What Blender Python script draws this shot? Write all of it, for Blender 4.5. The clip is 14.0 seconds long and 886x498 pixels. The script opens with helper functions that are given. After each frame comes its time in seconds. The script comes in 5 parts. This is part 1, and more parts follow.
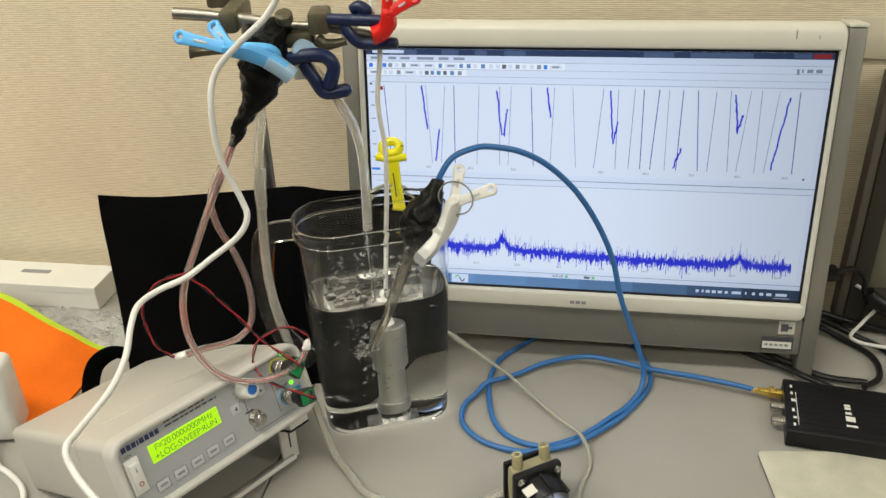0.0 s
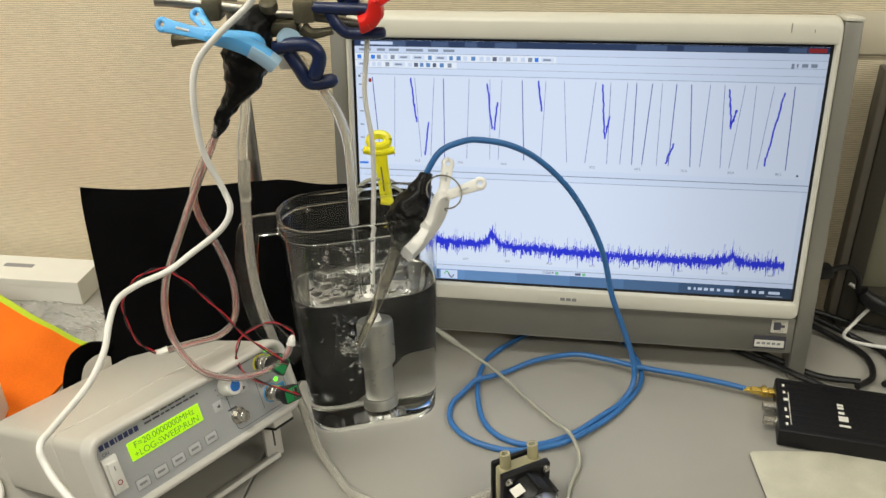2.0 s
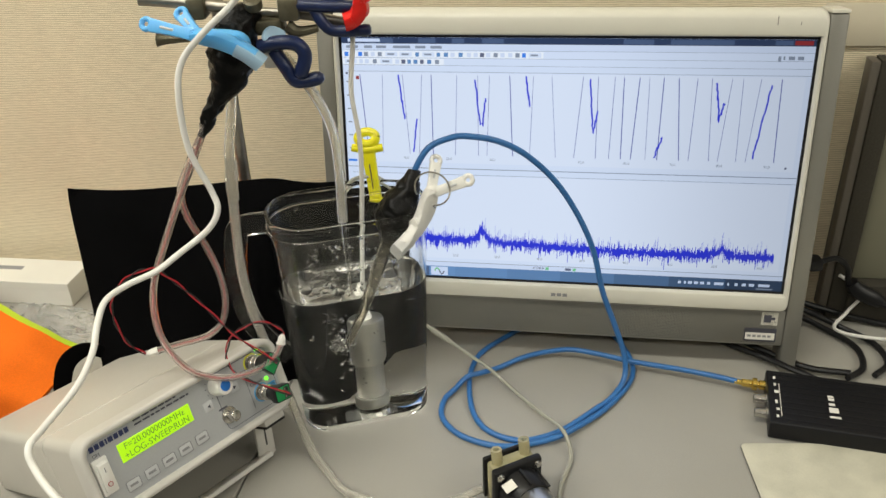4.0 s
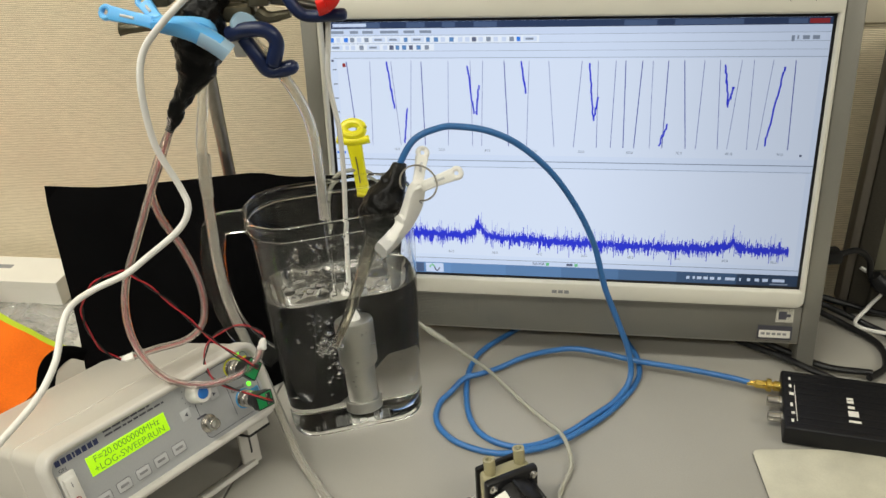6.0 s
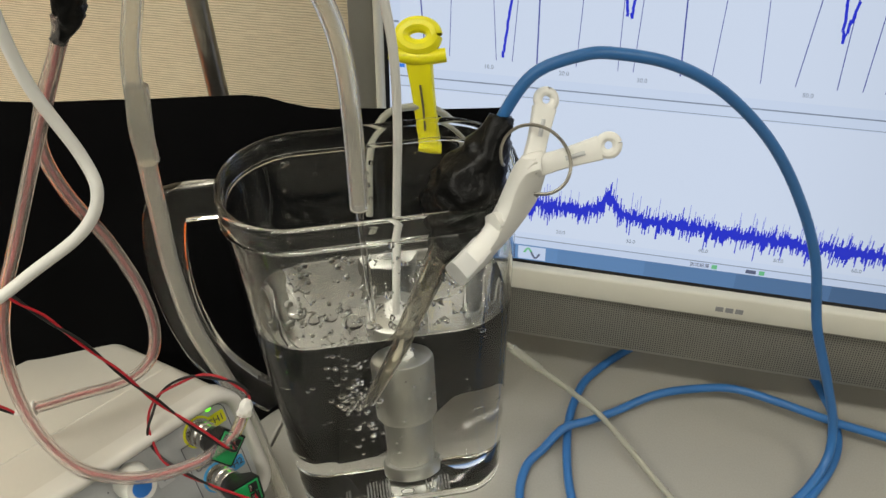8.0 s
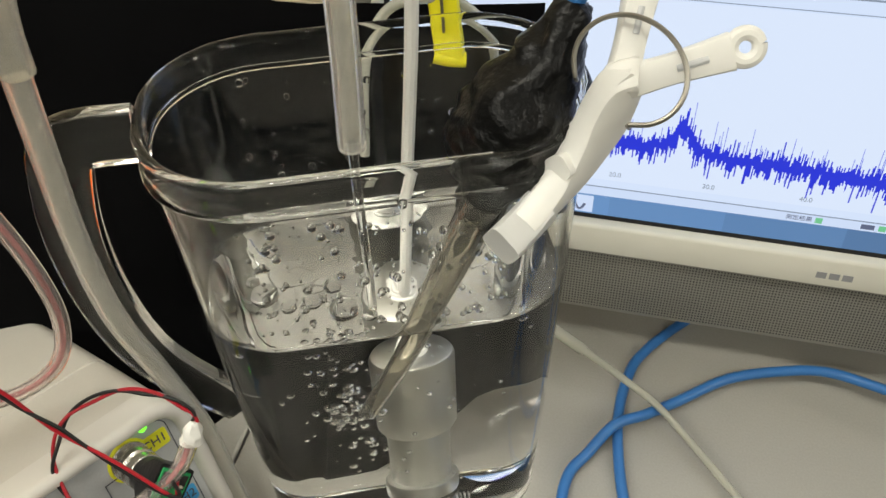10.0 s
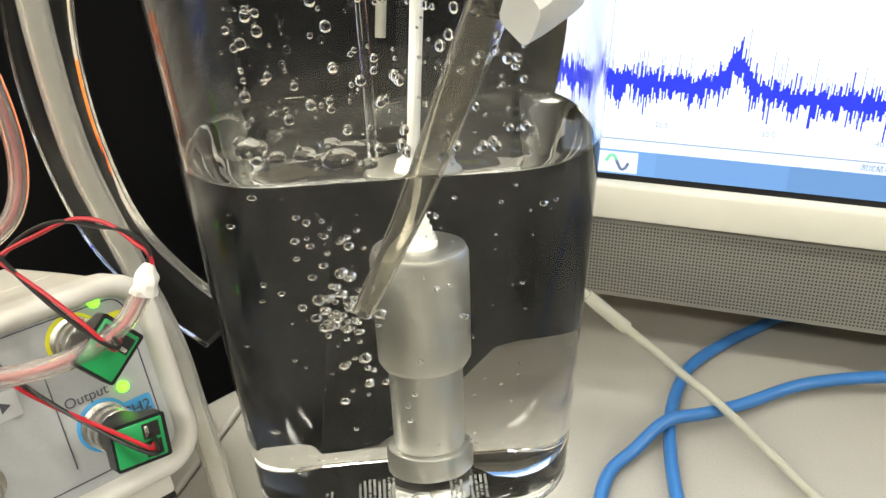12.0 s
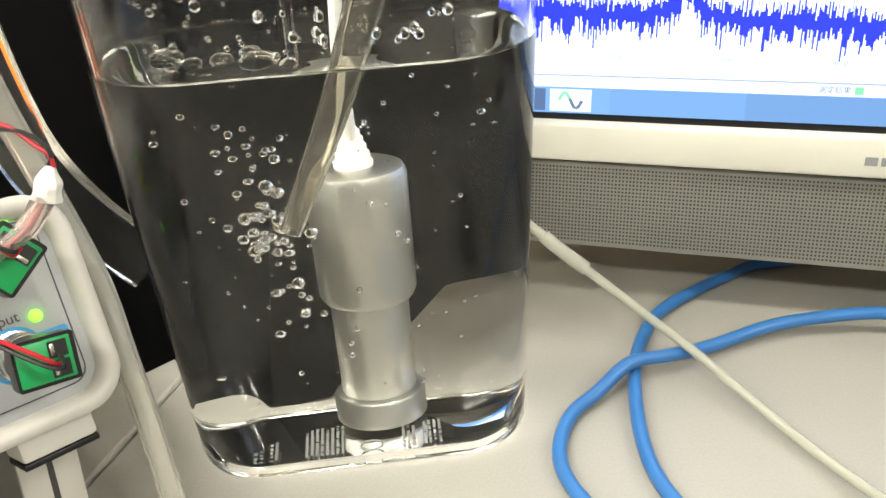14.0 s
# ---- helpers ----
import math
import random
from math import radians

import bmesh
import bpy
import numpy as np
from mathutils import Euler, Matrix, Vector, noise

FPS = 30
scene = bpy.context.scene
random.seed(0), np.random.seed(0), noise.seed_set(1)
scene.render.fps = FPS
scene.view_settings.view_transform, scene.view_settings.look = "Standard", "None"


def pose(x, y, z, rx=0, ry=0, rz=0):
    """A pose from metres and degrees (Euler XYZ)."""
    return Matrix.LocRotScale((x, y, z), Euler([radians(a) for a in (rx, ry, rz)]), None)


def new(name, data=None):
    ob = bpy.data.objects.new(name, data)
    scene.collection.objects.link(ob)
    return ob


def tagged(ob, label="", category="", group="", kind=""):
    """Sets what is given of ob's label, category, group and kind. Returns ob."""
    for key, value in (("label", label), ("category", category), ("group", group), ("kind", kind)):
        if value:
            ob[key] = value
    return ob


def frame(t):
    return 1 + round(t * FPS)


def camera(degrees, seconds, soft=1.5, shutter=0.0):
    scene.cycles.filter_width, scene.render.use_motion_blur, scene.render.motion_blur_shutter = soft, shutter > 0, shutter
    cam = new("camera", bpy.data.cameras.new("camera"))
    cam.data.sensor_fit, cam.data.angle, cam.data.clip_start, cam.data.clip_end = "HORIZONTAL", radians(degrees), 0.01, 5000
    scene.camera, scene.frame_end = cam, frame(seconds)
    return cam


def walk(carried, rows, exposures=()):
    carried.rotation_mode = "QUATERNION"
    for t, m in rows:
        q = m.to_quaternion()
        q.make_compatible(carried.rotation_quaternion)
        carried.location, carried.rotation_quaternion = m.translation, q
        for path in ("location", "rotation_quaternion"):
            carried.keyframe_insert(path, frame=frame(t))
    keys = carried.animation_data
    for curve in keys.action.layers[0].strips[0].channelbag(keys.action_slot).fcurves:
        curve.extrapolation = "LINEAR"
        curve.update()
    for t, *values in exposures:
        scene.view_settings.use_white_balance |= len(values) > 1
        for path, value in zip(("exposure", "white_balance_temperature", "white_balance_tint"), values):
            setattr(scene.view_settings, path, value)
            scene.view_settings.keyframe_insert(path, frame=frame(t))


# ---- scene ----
cam = camera(55.7, 14.0)
PATH = [
    (0, 0.0003, 0.0012, 0.5661, 60.918, 2.008, -0.064),
    (0.5, 0.0013, 0.0054, 0.5632, 60.76, 1.949, -0.086),
    (1, 0.0038, 0.0068, 0.5608, 61.023, 1.823, 0.207),
    (1.5, 0.0039, 0.0095, 0.5573, 60.707, 1.675, 0.179),
    (2, 0.005, 0.0119, 0.5566, 60.8, 1.511, -0.286),
    (2.5, 0.0059, 0.0129, 0.5565, 60.663, 1.648, -0.407),
    (3, 0.0077, 0.0116, 0.5568, 60.643, 1.739, -0.621),
    (5.5, 0.0221, 0.0282, 0.5501, 60.132, 2.364, -0.972),
    (6, 0.0401, 0.0546, 0.5425, 59.613, 3.295, 0.226),
    (6.5, 0.054, 0.1185, 0.5273, 57.716, 3.915, 2.175),
    (7, 0.0406, 0.2149, 0.5057, 55.523, 3.729, 4.432),
    (7.5, 0.0193, 0.2961, 0.4813, 52.888, 2.844, 4.767),
    (8, -0.0039, 0.3596, 0.4517, 50.117, 2.017, 5.241),
    (8.2, -0.0128, 0.3799, 0.4381, 49.143, 2.085, 5.443),
    (10.3, -0.0313, 0.4631, 0.3586, 45.249, 1.319, 4.232),
    (10.5, -0.0312, 0.4626, 0.3428, 46.498, 0.956, 4.682),
    (11, -0.0309, 0.4528, 0.3074, 51.902, 0.576, 6.845),
    (11.5, -0.0277, 0.4369, 0.2854, 56.291, 0.783, 7.969),
    (12, -0.0184, 0.43, 0.2596, 58.977, 1.853, 8.507),
    (12.5, -0.0135, 0.4238, 0.2363, 60.32, 2.467, 8.851),
    (13, -0.0071, 0.423, 0.2249, 60.9, 3.064, 8.753),
    (13.5, -0.0041, 0.4252, 0.2185, 60.854, 3.175, 7.962),
    (14, -0.0002, 0.4265, 0.218, 61.236, 3.355, 7.308),
]
EXPOSURES = [(0, 0.0), (6.0, 0.0), (7.0, -0.08), (8.0, -0.15), (10.3, 0.26), (10.5, 0.36), (11.0, 0.46), (11.5, 0.66), (12.0, 0.92), (12.5, 1.07), (13.0, 1.12), (14.0, 1.12)]
walk(cam, [(t, pose(*place)) for t, *place in PATH], EXPOSURES)

# ---- world and light ----
world = bpy.data.worlds.new("world")
scene.world = world
world.use_nodes = True
world.node_tree.nodes["Background"].inputs[0].default_value = (0.9, 0.95, 1.0, 1)
world.node_tree.nodes["Background"].inputs[1].default_value = 0.02
ROOM = pose(0.44, 0.825, 0, 0, 0, -9.3)
CEIL = 1.78
LAMP_W = 17.3


def ceiling_lamp(x, y, power):
    data = bpy.data.lights.new("tube_lamp", "AREA")
    data.shape, data.size, data.size_y, data.energy, data.color = "RECTANGLE", 1.2, 0.28, power, (1.0, 0.972, 0.85)
    ob = new("tube_lamp", data)
    ob.matrix_world = ROOM @ pose(x, y, CEIL - 0.05)
    return ob


LAMPS = [(-0.90, -0.75), (-0.90, -2.1), (-2.2, -0.75), (-2.2, -2.1), (1.55, -0.75), (1.55, -2.1)]
for lx, ly in LAMPS:
    ceiling_lamp(lx, ly, LAMP_W)


# ---- materials ----
def material(name, color, rough=0.5, metal=0.0, trans=0.0, ior=1.45, grain=0.0, grain_scale=400, bump=0.0, bump_scale=300,
             stain=0.0, stain_scale=8, emit=None, strength=0.0, coat=0.0, sub=0.0, spec=0.5):
    mat = bpy.data.materials.new(name)
    mat.use_nodes = True
    nt = mat.node_tree
    bsdf = nt.nodes["Principled BSDF"]
    bsdf.inputs["Base Color"].default_value = (*color, 1)
    bsdf.inputs["Roughness"].default_value = rough
    bsdf.inputs["Metallic"].default_value = metal
    bsdf.inputs["Transmission Weight"].default_value = trans
    bsdf.inputs["IOR"].default_value = ior
    bsdf.inputs["Coat Weight"].default_value = coat
    bsdf.inputs["Specular IOR Level"].default_value = spec
    if sub:
        bsdf.inputs["Subsurface Weight"].default_value = sub
        bsdf.inputs["Subsurface Radius"].default_value = (0.004, 0.004, 0.004)
    if emit:
        bsdf.inputs["Emission Color"].default_value = (*emit, 1)
        bsdf.inputs["Emission Strength"].default_value = strength
    if grain or bump or stain:
        co = nt.nodes.new("ShaderNodeTexCoord")
        if grain or stain:
            value = None
            for scale, amount in ((grain_scale, grain), (stain_scale, stain)):
                if not amount:
                    continue
                n = nt.nodes.new("ShaderNodeTexNoise")
                n.inputs["Scale"].default_value = scale
                n.inputs["Detail"].default_value = 5
                nt.links.new(co.outputs["Object"], n.inputs["Vector"])
                r = nt.nodes.new("ShaderNodeMapRange")
                r.inputs["From Min"].default_value, r.inputs["From Max"].default_value = 0.3, 0.7
                r.inputs["To Min"].default_value, r.inputs["To Max"].default_value = 1 - amount, 1 + amount * 0.5
                nt.links.new(n.outputs["Fac"], r.inputs["Value"])
                if value is None:
                    value = r.outputs[0]
                else:
                    m = nt.nodes.new("ShaderNodeMath")
                    m.operation = "MULTIPLY"
                    nt.links.new(value, m.inputs[0])
                    nt.links.new(r.outputs[0], m.inputs[1])
                    value = m.outputs[0]
            mix = nt.nodes.new("ShaderNodeVectorMath")
            mix.operation = "SCALE"
            mix.inputs[0].default_value = color
            nt.links.new(value, mix.inputs["Scale"])
            nt.links.new(mix.outputs[0], bsdf.inputs["Base Color"])
        if bump:
            n = nt.nodes.new("ShaderNodeTexNoise")
            n.inputs["Scale"].default_value = bump_scale
            n.inputs["Detail"].default_value = 4
            nt.links.new(co.outputs["Object"], n.inputs["Vector"])
            b = nt.nodes.new("ShaderNodeBump")
            b.inputs["Strength"].default_value = bump
            b.inputs["Distance"].default_value = 0.001
            nt.links.new(n.outputs["Fac"], b.inputs["Height"])
            nt.links.new(b.outputs["Normal"], bsdf.inputs["Normal"])
    return mat


def wallpaper():
    """Beige woven wall covering: short raised horizontal ribs, broken at random."""
    mat = bpy.data.materials.new("wallpaper")
    mat.use_nodes = True
    nt = mat.node_tree
    bsdf = nt.nodes["Principled BSDF"]
    bsdf.inputs["Roughness"].default_value = 0.75
    co = nt.nodes.new("ShaderNodeTexCoord")
    mp = nt.nodes.new("ShaderNodeMapping")
    mp.inputs["Scale"].default_value = (60, 60, 560)
    n = nt.nodes.new("ShaderNodeTexNoise")
    n.inputs["Scale"].default_value, n.inputs["Detail"].default_value, n.inputs["Roughness"].default_value = 1.0, 3, 0.6
    big = nt.nodes.new("ShaderNodeTexNoise")
    big.inputs["Scale"].default_value = 5
    nt.links.new(co.outputs["Object"], mp.inputs["Vector"])
    nt.links.new(mp.outputs[0], n.inputs["Vector"])
    nt.links.new(co.outputs["Object"], big.inputs["Vector"])
    wave = nt.nodes.new("ShaderNodeTexWave")
    wave.wave_type, wave.bands_direction = "BANDS", "Z"
    wave.inputs["Scale"].default_value, wave.inputs["Distortion"].default_value = 150, 3.0
    wave.inputs["Detail"].default_value, wave.inputs["Detail Scale"].default_value = 2.0, 0.35
    nt.links.new(co.outputs["Object"], wave.inputs["Vector"])
    blend = nt.nodes.new("ShaderNodeMix")
    blend.inputs["Factor"].default_value = 0.62
    nt.links.new(wave.outputs["Fac"], blend.inputs["A"])
    nt.links.new(n.outputs["Fac"], blend.inputs["B"])
    ramp = nt.nodes.new("ShaderNodeValToRGB")
    ramp.color_ramp.elements[0].position, ramp.color_ramp.elements[1].position = 0.32, 0.60
    ramp.color_ramp.elements[0].color, ramp.color_ramp.elements[1].color = (0.66, 0.562, 0.39, 1), (1.0, 0.88, 0.655, 1)
    nt.links.new(blend.outputs["Result"], ramp.inputs[0])
    mix = nt.nodes.new("ShaderNodeMix")
    mix.data_type, mix.blend_type = "RGBA", "MULTIPLY"
    mix.inputs["Factor"].default_value = 0.25
    nt.links.new(ramp.outputs[0], mix.inputs["A"])
    nt.links.new(big.outputs["Fac"], mix.inputs["B"])
    nt.links.new(mix.outputs["Result"], bsdf.inputs["Base Color"])
    b = nt.nodes.new("ShaderNodeBump")
    b.inputs["Strength"].default_value, b.inputs["Distance"].default_value = 0.6, 0.0012
    nt.links.new(blend.outputs["Result"], b.inputs["Height"])
    nt.links.new(b.outputs[0], bsdf.inputs["Normal"])
    return mat


def glow(name, color, strength=1.0):
    """A lit part of the display; dimming from an oblique view is put into its emission towards +x."""
    mat = bpy.data.materials.new(name)
    mat.use_nodes = True
    nt = mat.node_tree
    bsdf = nt.nodes["Principled BSDF"]
    bsdf.inputs["Base Color"].default_value = (0.01, 0.01, 0.012, 1)
    bsdf.inputs["Roughness"].default_value = 0.35
    bsdf.inputs["Specular IOR Level"].default_value = 0.3
    bsdf.inputs["Emission Color"].default_value = (*color, 1)
    co = nt.nodes.new("ShaderNodeTexCoord")
    xyz = nt.nodes.new("ShaderNodeSeparateXYZ")
    # Viewing-angle dimming, written into the emission strength along x.
    fall = nt.nodes.new("ShaderNodeMapRange")
    fall.interpolation_type = "SMOOTHSTEP"
    for key, value in (("From Min", -0.02), ("From Max", 0.26), ("To Min", strength), ("To Max", strength * 0.66)):
        fall.inputs[key].default_value = value
    nt.links.new(co.outputs["Object"], xyz.inputs[0])
    nt.links.new(xyz.outputs["X"], fall.inputs["Value"])
    nt.links.new(fall.outputs[0], bsdf.inputs["Emission Strength"])
    return mat


M_WALL = wallpaper()
# Dark grey for the unseen walls, to cut fill light and pitcher reflections.
M_PLAIN = material("darkened_wall_paint", (0.17, 0.165, 0.155), 0.7, stain=0.05, bump=0.1)
M_CEIL = material("ceiling_board", (0.8, 0.79, 0.76), 0.8, grain=0.08, grain_scale=60)
M_CARPET = material("carpet", (0.12, 0.12, 0.13), 0.95, grain=0.3, grain_scale=300)
M_DESK = material("desk_laminate", (0.335, 0.322, 0.288), 0.45, grain=0.06, grain_scale=900, stain=0.07, stain_scale=6, bump=0.06, bump_scale=1500)
M_PART = material("partition_frame", (0.055, 0.050, 0.040), 0.9, spec=0.1, grain=0.15, grain_scale=500, bump=0.2)
M_TRIM = material("brown_trim", (0.12, 0.105, 0.085), 0.5, stain=0.06)
M_OLIVE = material("olive_panel", (0.22, 0.21, 0.15), 0.55, stain=0.08, stain_scale=9)
M_BAND = material("beige_paint", (0.62, 0.56, 0.43), 0.6, stain=0.05)
M_DARK = material("dark_gap", (0.05, 0.05, 0.05), 0.8)
M_BEZEL = material("pearl_white_plastic", (0.65, 0.63, 0.55), 0.28, stain=0.03, stain_scale=20)
M_SILVER = material("silver_paint", (0.285, 0.275, 0.245), 0.38, metal=0.45, grain=0.05, grain_scale=1500, stain=0.04)
M_MESHBLACK = material("grille_hole", (0.05, 0.048, 0.044), 0.7)
M_BLACKPL = material("black_plastic", (0.010, 0.010, 0.011), 0.35, spec=0.35, bump=0.15, bump_scale=900, stain=0.2, stain_scale=40)
M_BLACKMATTE = material("black_powder_coat", (0.008, 0.008, 0.010), 0.45, spec=0.3, bump=0.25, bump_scale=1600, grain=0.15)
M_FABRIC = material("black_fabric", (0.003, 0.003, 0.0033), 1.0, spec=0.03, bump=0.12, bump_scale=260, stain=0.3, stain_scale=14)
M_TAPE = material("black_vinyl_tape", (0.004, 0.004, 0.004), 0.28, spec=0.22, bump=1.0, bump_scale=240, stain=0.3, stain_scale=60)
M_CASE = material("warm_grey_abs", (0.52, 0.495, 0.445), 0.45, grain=0.04, grain_scale=1500, stain=0.05, stain_scale=12, bump=0.12, bump_scale=2200)
M_CASERIM = material("light_grey_abs", (0.56, 0.54, 0.50), 0.4, stain=0.04, stain_scale=16, bump=0.08, bump_scale=2200)
M_PANEL = material("panel_film", (0.40, 0.41, 0.42), 0.4, grain=0.04, grain_scale=1200)
M_PANELDK = material("panel_print", (0.07, 0.07, 0.09), 0.5)
M_LOGO = material("navy_print", (0.03, 0.04, 0.12), 0.5)
M_LCD = material("lcd_backlit", (0.25, 0.5, 0.01), 0.25, emit=(0.42, 0.78, 0.01), strength=0.75)
M_LCDINK = material("lcd_ink", (0.08, 0.2, 0.02), 0.4, emit=(0.17, 0.42, 0.01), strength=0.5)
M_BUTTON = material("key_print", (0.52, 0.53, 0.54), 0.45)
M_WHITEPL = material("white_plastic", (0.78, 0.77, 0.73), 0.35, stain=0.04, stain_scale=60)
M_CABLEW = material("white_pvc", (0.76, 0.75, 0.71), 0.4, stain=0.06, stain_scale=40)
M_BLUECAP = material("blue_cap", (0.02, 0.16, 0.55), 0.35)
M_NICKEL = material("nickel", (0.6, 0.58, 0.54), 0.25, metal=1.0, stain=0.1, stain_scale=200)
M_BRASS = material("gold_plate", (0.88, 0.64, 0.16), 0.25, metal=1.0)
M_STEEL = material("stand_steel", (0.33, 0.31, 0.27), 0.35, metal=0.9, stain=0.2, stain_scale=80)
M_ZINC = material("worn_zinc_casting", (0.15, 0.135, 0.09), 0.45, metal=0.55, stain=0.35, stain_scale=90, bump=0.3)
M_NAVY = material("navy_vinyl_dip", (0.012, 0.022, 0.075), 0.3, stain=0.2, stain_scale=80, bump=0.15)
M_SKY = material("sky_blue_plastic", (0.12, 0.44, 0.85), 0.32, sub=0.2)
M_PALEBLUE = material("pale_blue_rubber", (0.42, 0.62, 0.80), 0.4, trans=0.25)
M_CLEARPAD = material("milky_rubber", (0.80, 0.80, 0.78), 0.35, trans=0.35)
M_RED = material("red_plastic", (0.72, 0.02, 0.015), 0.3)
M_YELLOW = material("yellow_plastic", (0.78, 0.72, 0.01), 0.32, sub=0.1)
M_CLEAR = material("clear_plastic", (0.985, 0.985, 0.975), 0.0, trans=1.0, ior=1.36)
M_WATER = material("water", (0.985, 0.99, 0.99), 0.0, trans=1.0, ior=1.333)
M_WATERWALL = material("water_against_plastic", (0.99, 0.99, 0.985), 0.0, trans=1.0, ior=1.333 / 1.36)
M_AIR = material("air_in_water", (1, 1, 1), 0.0, trans=1.0, ior=0.75)
M_DROP = material("water_drop", (1, 1, 1), 0.0, trans=1.0, ior=1.333)
M_SILICONE = material("silicone_tube", (0.93, 0.91, 0.85), 0.22, trans=0.83, ior=1.28)
M_PINK = material("pinkish_tube", (0.93, 0.86, 0.83), 0.15, trans=0.9, ior=1.2)
M_SMOKE = material("smoky_tube", (0.78, 0.75, 0.67), 0.03, trans=0.97, ior=1.4)
M_REDWIRE = material("red_wire", (0.36, 0.01, 0.02), 0.4)
M_PINKWIRE = material("faded_red_wire", (0.42, 0.10, 0.10), 0.45)
M_BLKWIRE = material("black_wire", (0.01, 0.01, 0.01), 0.4)
M_BLUEPVC = material("blue_cable_jacket", (0.035, 0.15, 0.40), 0.33, stain=0.08, stain_scale=60)
M_ALU = material("anodised_aluminium", (0.50, 0.50, 0.465), 0.36, metal=1.0, stain=0.06, stain_scale=60)
M_GREEN = material("green_terminal", (0.01, 0.28, 0.08), 0.35)
M_LED = material("green_led", (0.2, 0.9, 0.1), 0.3, emit=(0.15, 1.0, 0.02), strength=1.6)
M_CH1 = material("yellow_print", (0.72, 0.70, 0.02), 0.4)
M_CH2 = material("blue_print", (0.06, 0.32, 0.65), 0.4)
M_ORANGE = material("orange_felt", (0.90, 0.17, 0.002), 0.9, grain=0.12, grain_scale=700, stain=0.1, stain_scale=14, bump=0.4, bump_scale=900)
M_LIME = material("lime_binding", (0.50, 0.65, 0.03), 0.8, bump=0.3, bump_scale=900)
M_CARD = material("white_card", (0.74, 0.72, 0.66), 0.6, stain=0.04, stain_scale=20)
M_GREYINK = material("grey_ink", (0.25, 0.25, 0.26), 0.6)
M_PAD = material("cream_pad", (0.54, 0.52, 0.42), 0.7, grain=0.06, grain_scale=900, stain=0.18, stain_scale=28, bump=0.2)
M_FILM = material("clear_film", (0.97, 0.97, 0.96), 0.04, trans=0.97, ior=1.1)
M_AMBER = material("amber_polycarbonate", (0.72, 0.66, 0.42), 0.15, trans=0.6, ior=1.3)
M_MOTOR = material("motor_can", (0.55, 0.54, 0.52), 0.3, metal=1.0, grain=0.06, grain_scale=500)
M_MARK = material("moulded_mark", (0.16, 0.16, 0.155), 0.6)
M_FOAM = material("bubble_skin", (1, 1, 1), 0.0, trans=1.0, ior=1.16)
M_MILKY = material("milky_tube", (0.70, 0.69, 0.60), 0.22, trans=0.6, ior=1.2)
S_BG = glow("screen_page", (0.60, 0.70, 0.88), 1.0)
S_PLOT = glow("screen_plot", (0.64, 0.73, 0.89), 1.0)
S_BAR = glow("screen_toolbar", (0.56, 0.66, 0.85), 1.0)
S_LINE = glow("screen_line", (0.22, 0.27, 0.36), 1.0)
S_TITLE = glow("screen_title", (0.02, 0.04, 0.10), 1.0)
S_TITLE2 = glow("screen_title_light", (0.06, 0.10, 0.20), 1.0)
S_TASK = glow("screen_taskbar", (0.10, 0.24, 0.50), 1.0)
S_TRACE = glow("screen_trace", (0.015, 0.03, 0.62), 1.0)
S_TRACE2 = glow("screen_trace_soft", (0.16, 0.2, 0.72), 1.0)
S_TRACE3 = glow("screen_trace_thin", (0.06, 0.08, 0.36), 1.0)
S_INK = glow("screen_ink", (0.1, 0.12, 0.2), 1.0)
S_BLUE = glow("screen_blue", (0.03, 0.2, 0.75), 1.0)
S_REDX = glow("screen_red", (0.26, 0.02, 0.025), 1.0)
S_WHITE = glow("screen_white", (0.75, 0.82, 0.92), 1.0)
S_GREEN = glow("screen_green", (0.15, 0.5, 0.25), 1.0)
M_SCREENEDGE = material("screen_border", (0.008, 0.008, 0.01), 0.3)

# ---- building helpers ----
PLACE = {}


def thing(name, m, label, category, group="", kind=""):
    ob = new(name)
    ob.empty_display_size = 0.02
    ob.matrix_world = m
    PLACE[ob.name] = m.copy()
    return tagged(ob, label, category, group, kind)


def part(name, bm, mat, parent, label="", smooth=True, in_world=False, kind="", recalc=True):
    """Links bm as one mesh under parent; coordinates are the thing's own unless in_world."""
    m = PLACE[parent.name]
    if in_world:
        bm.transform(m.inverted())
    if recalc:
        bmesh.ops.recalc_face_normals(bm, faces=bm.faces)
    data = bpy.data.meshes.new(name)
    bm.to_mesh(data)
    bm.free()
    data.materials.append(mat)
    ob = new(name, data)
    ob.parent = parent
    PLACE[ob.name] = m
    if smooth:
        data.shade_smooth()
        data.set_sharp_from_angle(angle=radians(35))
    return tagged(ob, label, kind=kind)


def single(name, bm, mat, label, category="", kind="", group="", smooth=True):
    """Links bm, in world coordinates, as a thing of one mesh."""
    bmesh.ops.recalc_face_normals(bm, faces=bm.faces)
    data = bpy.data.meshes.new(name)
    bm.to_mesh(data)
    bm.free()
    data.materials.append(mat)
    ob = new(name, data)
    PLACE[ob.name] = Matrix()
    if smooth:
        data.shade_smooth()
        data.set_sharp_from_angle(angle=radians(35))
    return tagged(ob, label, category, group, kind)


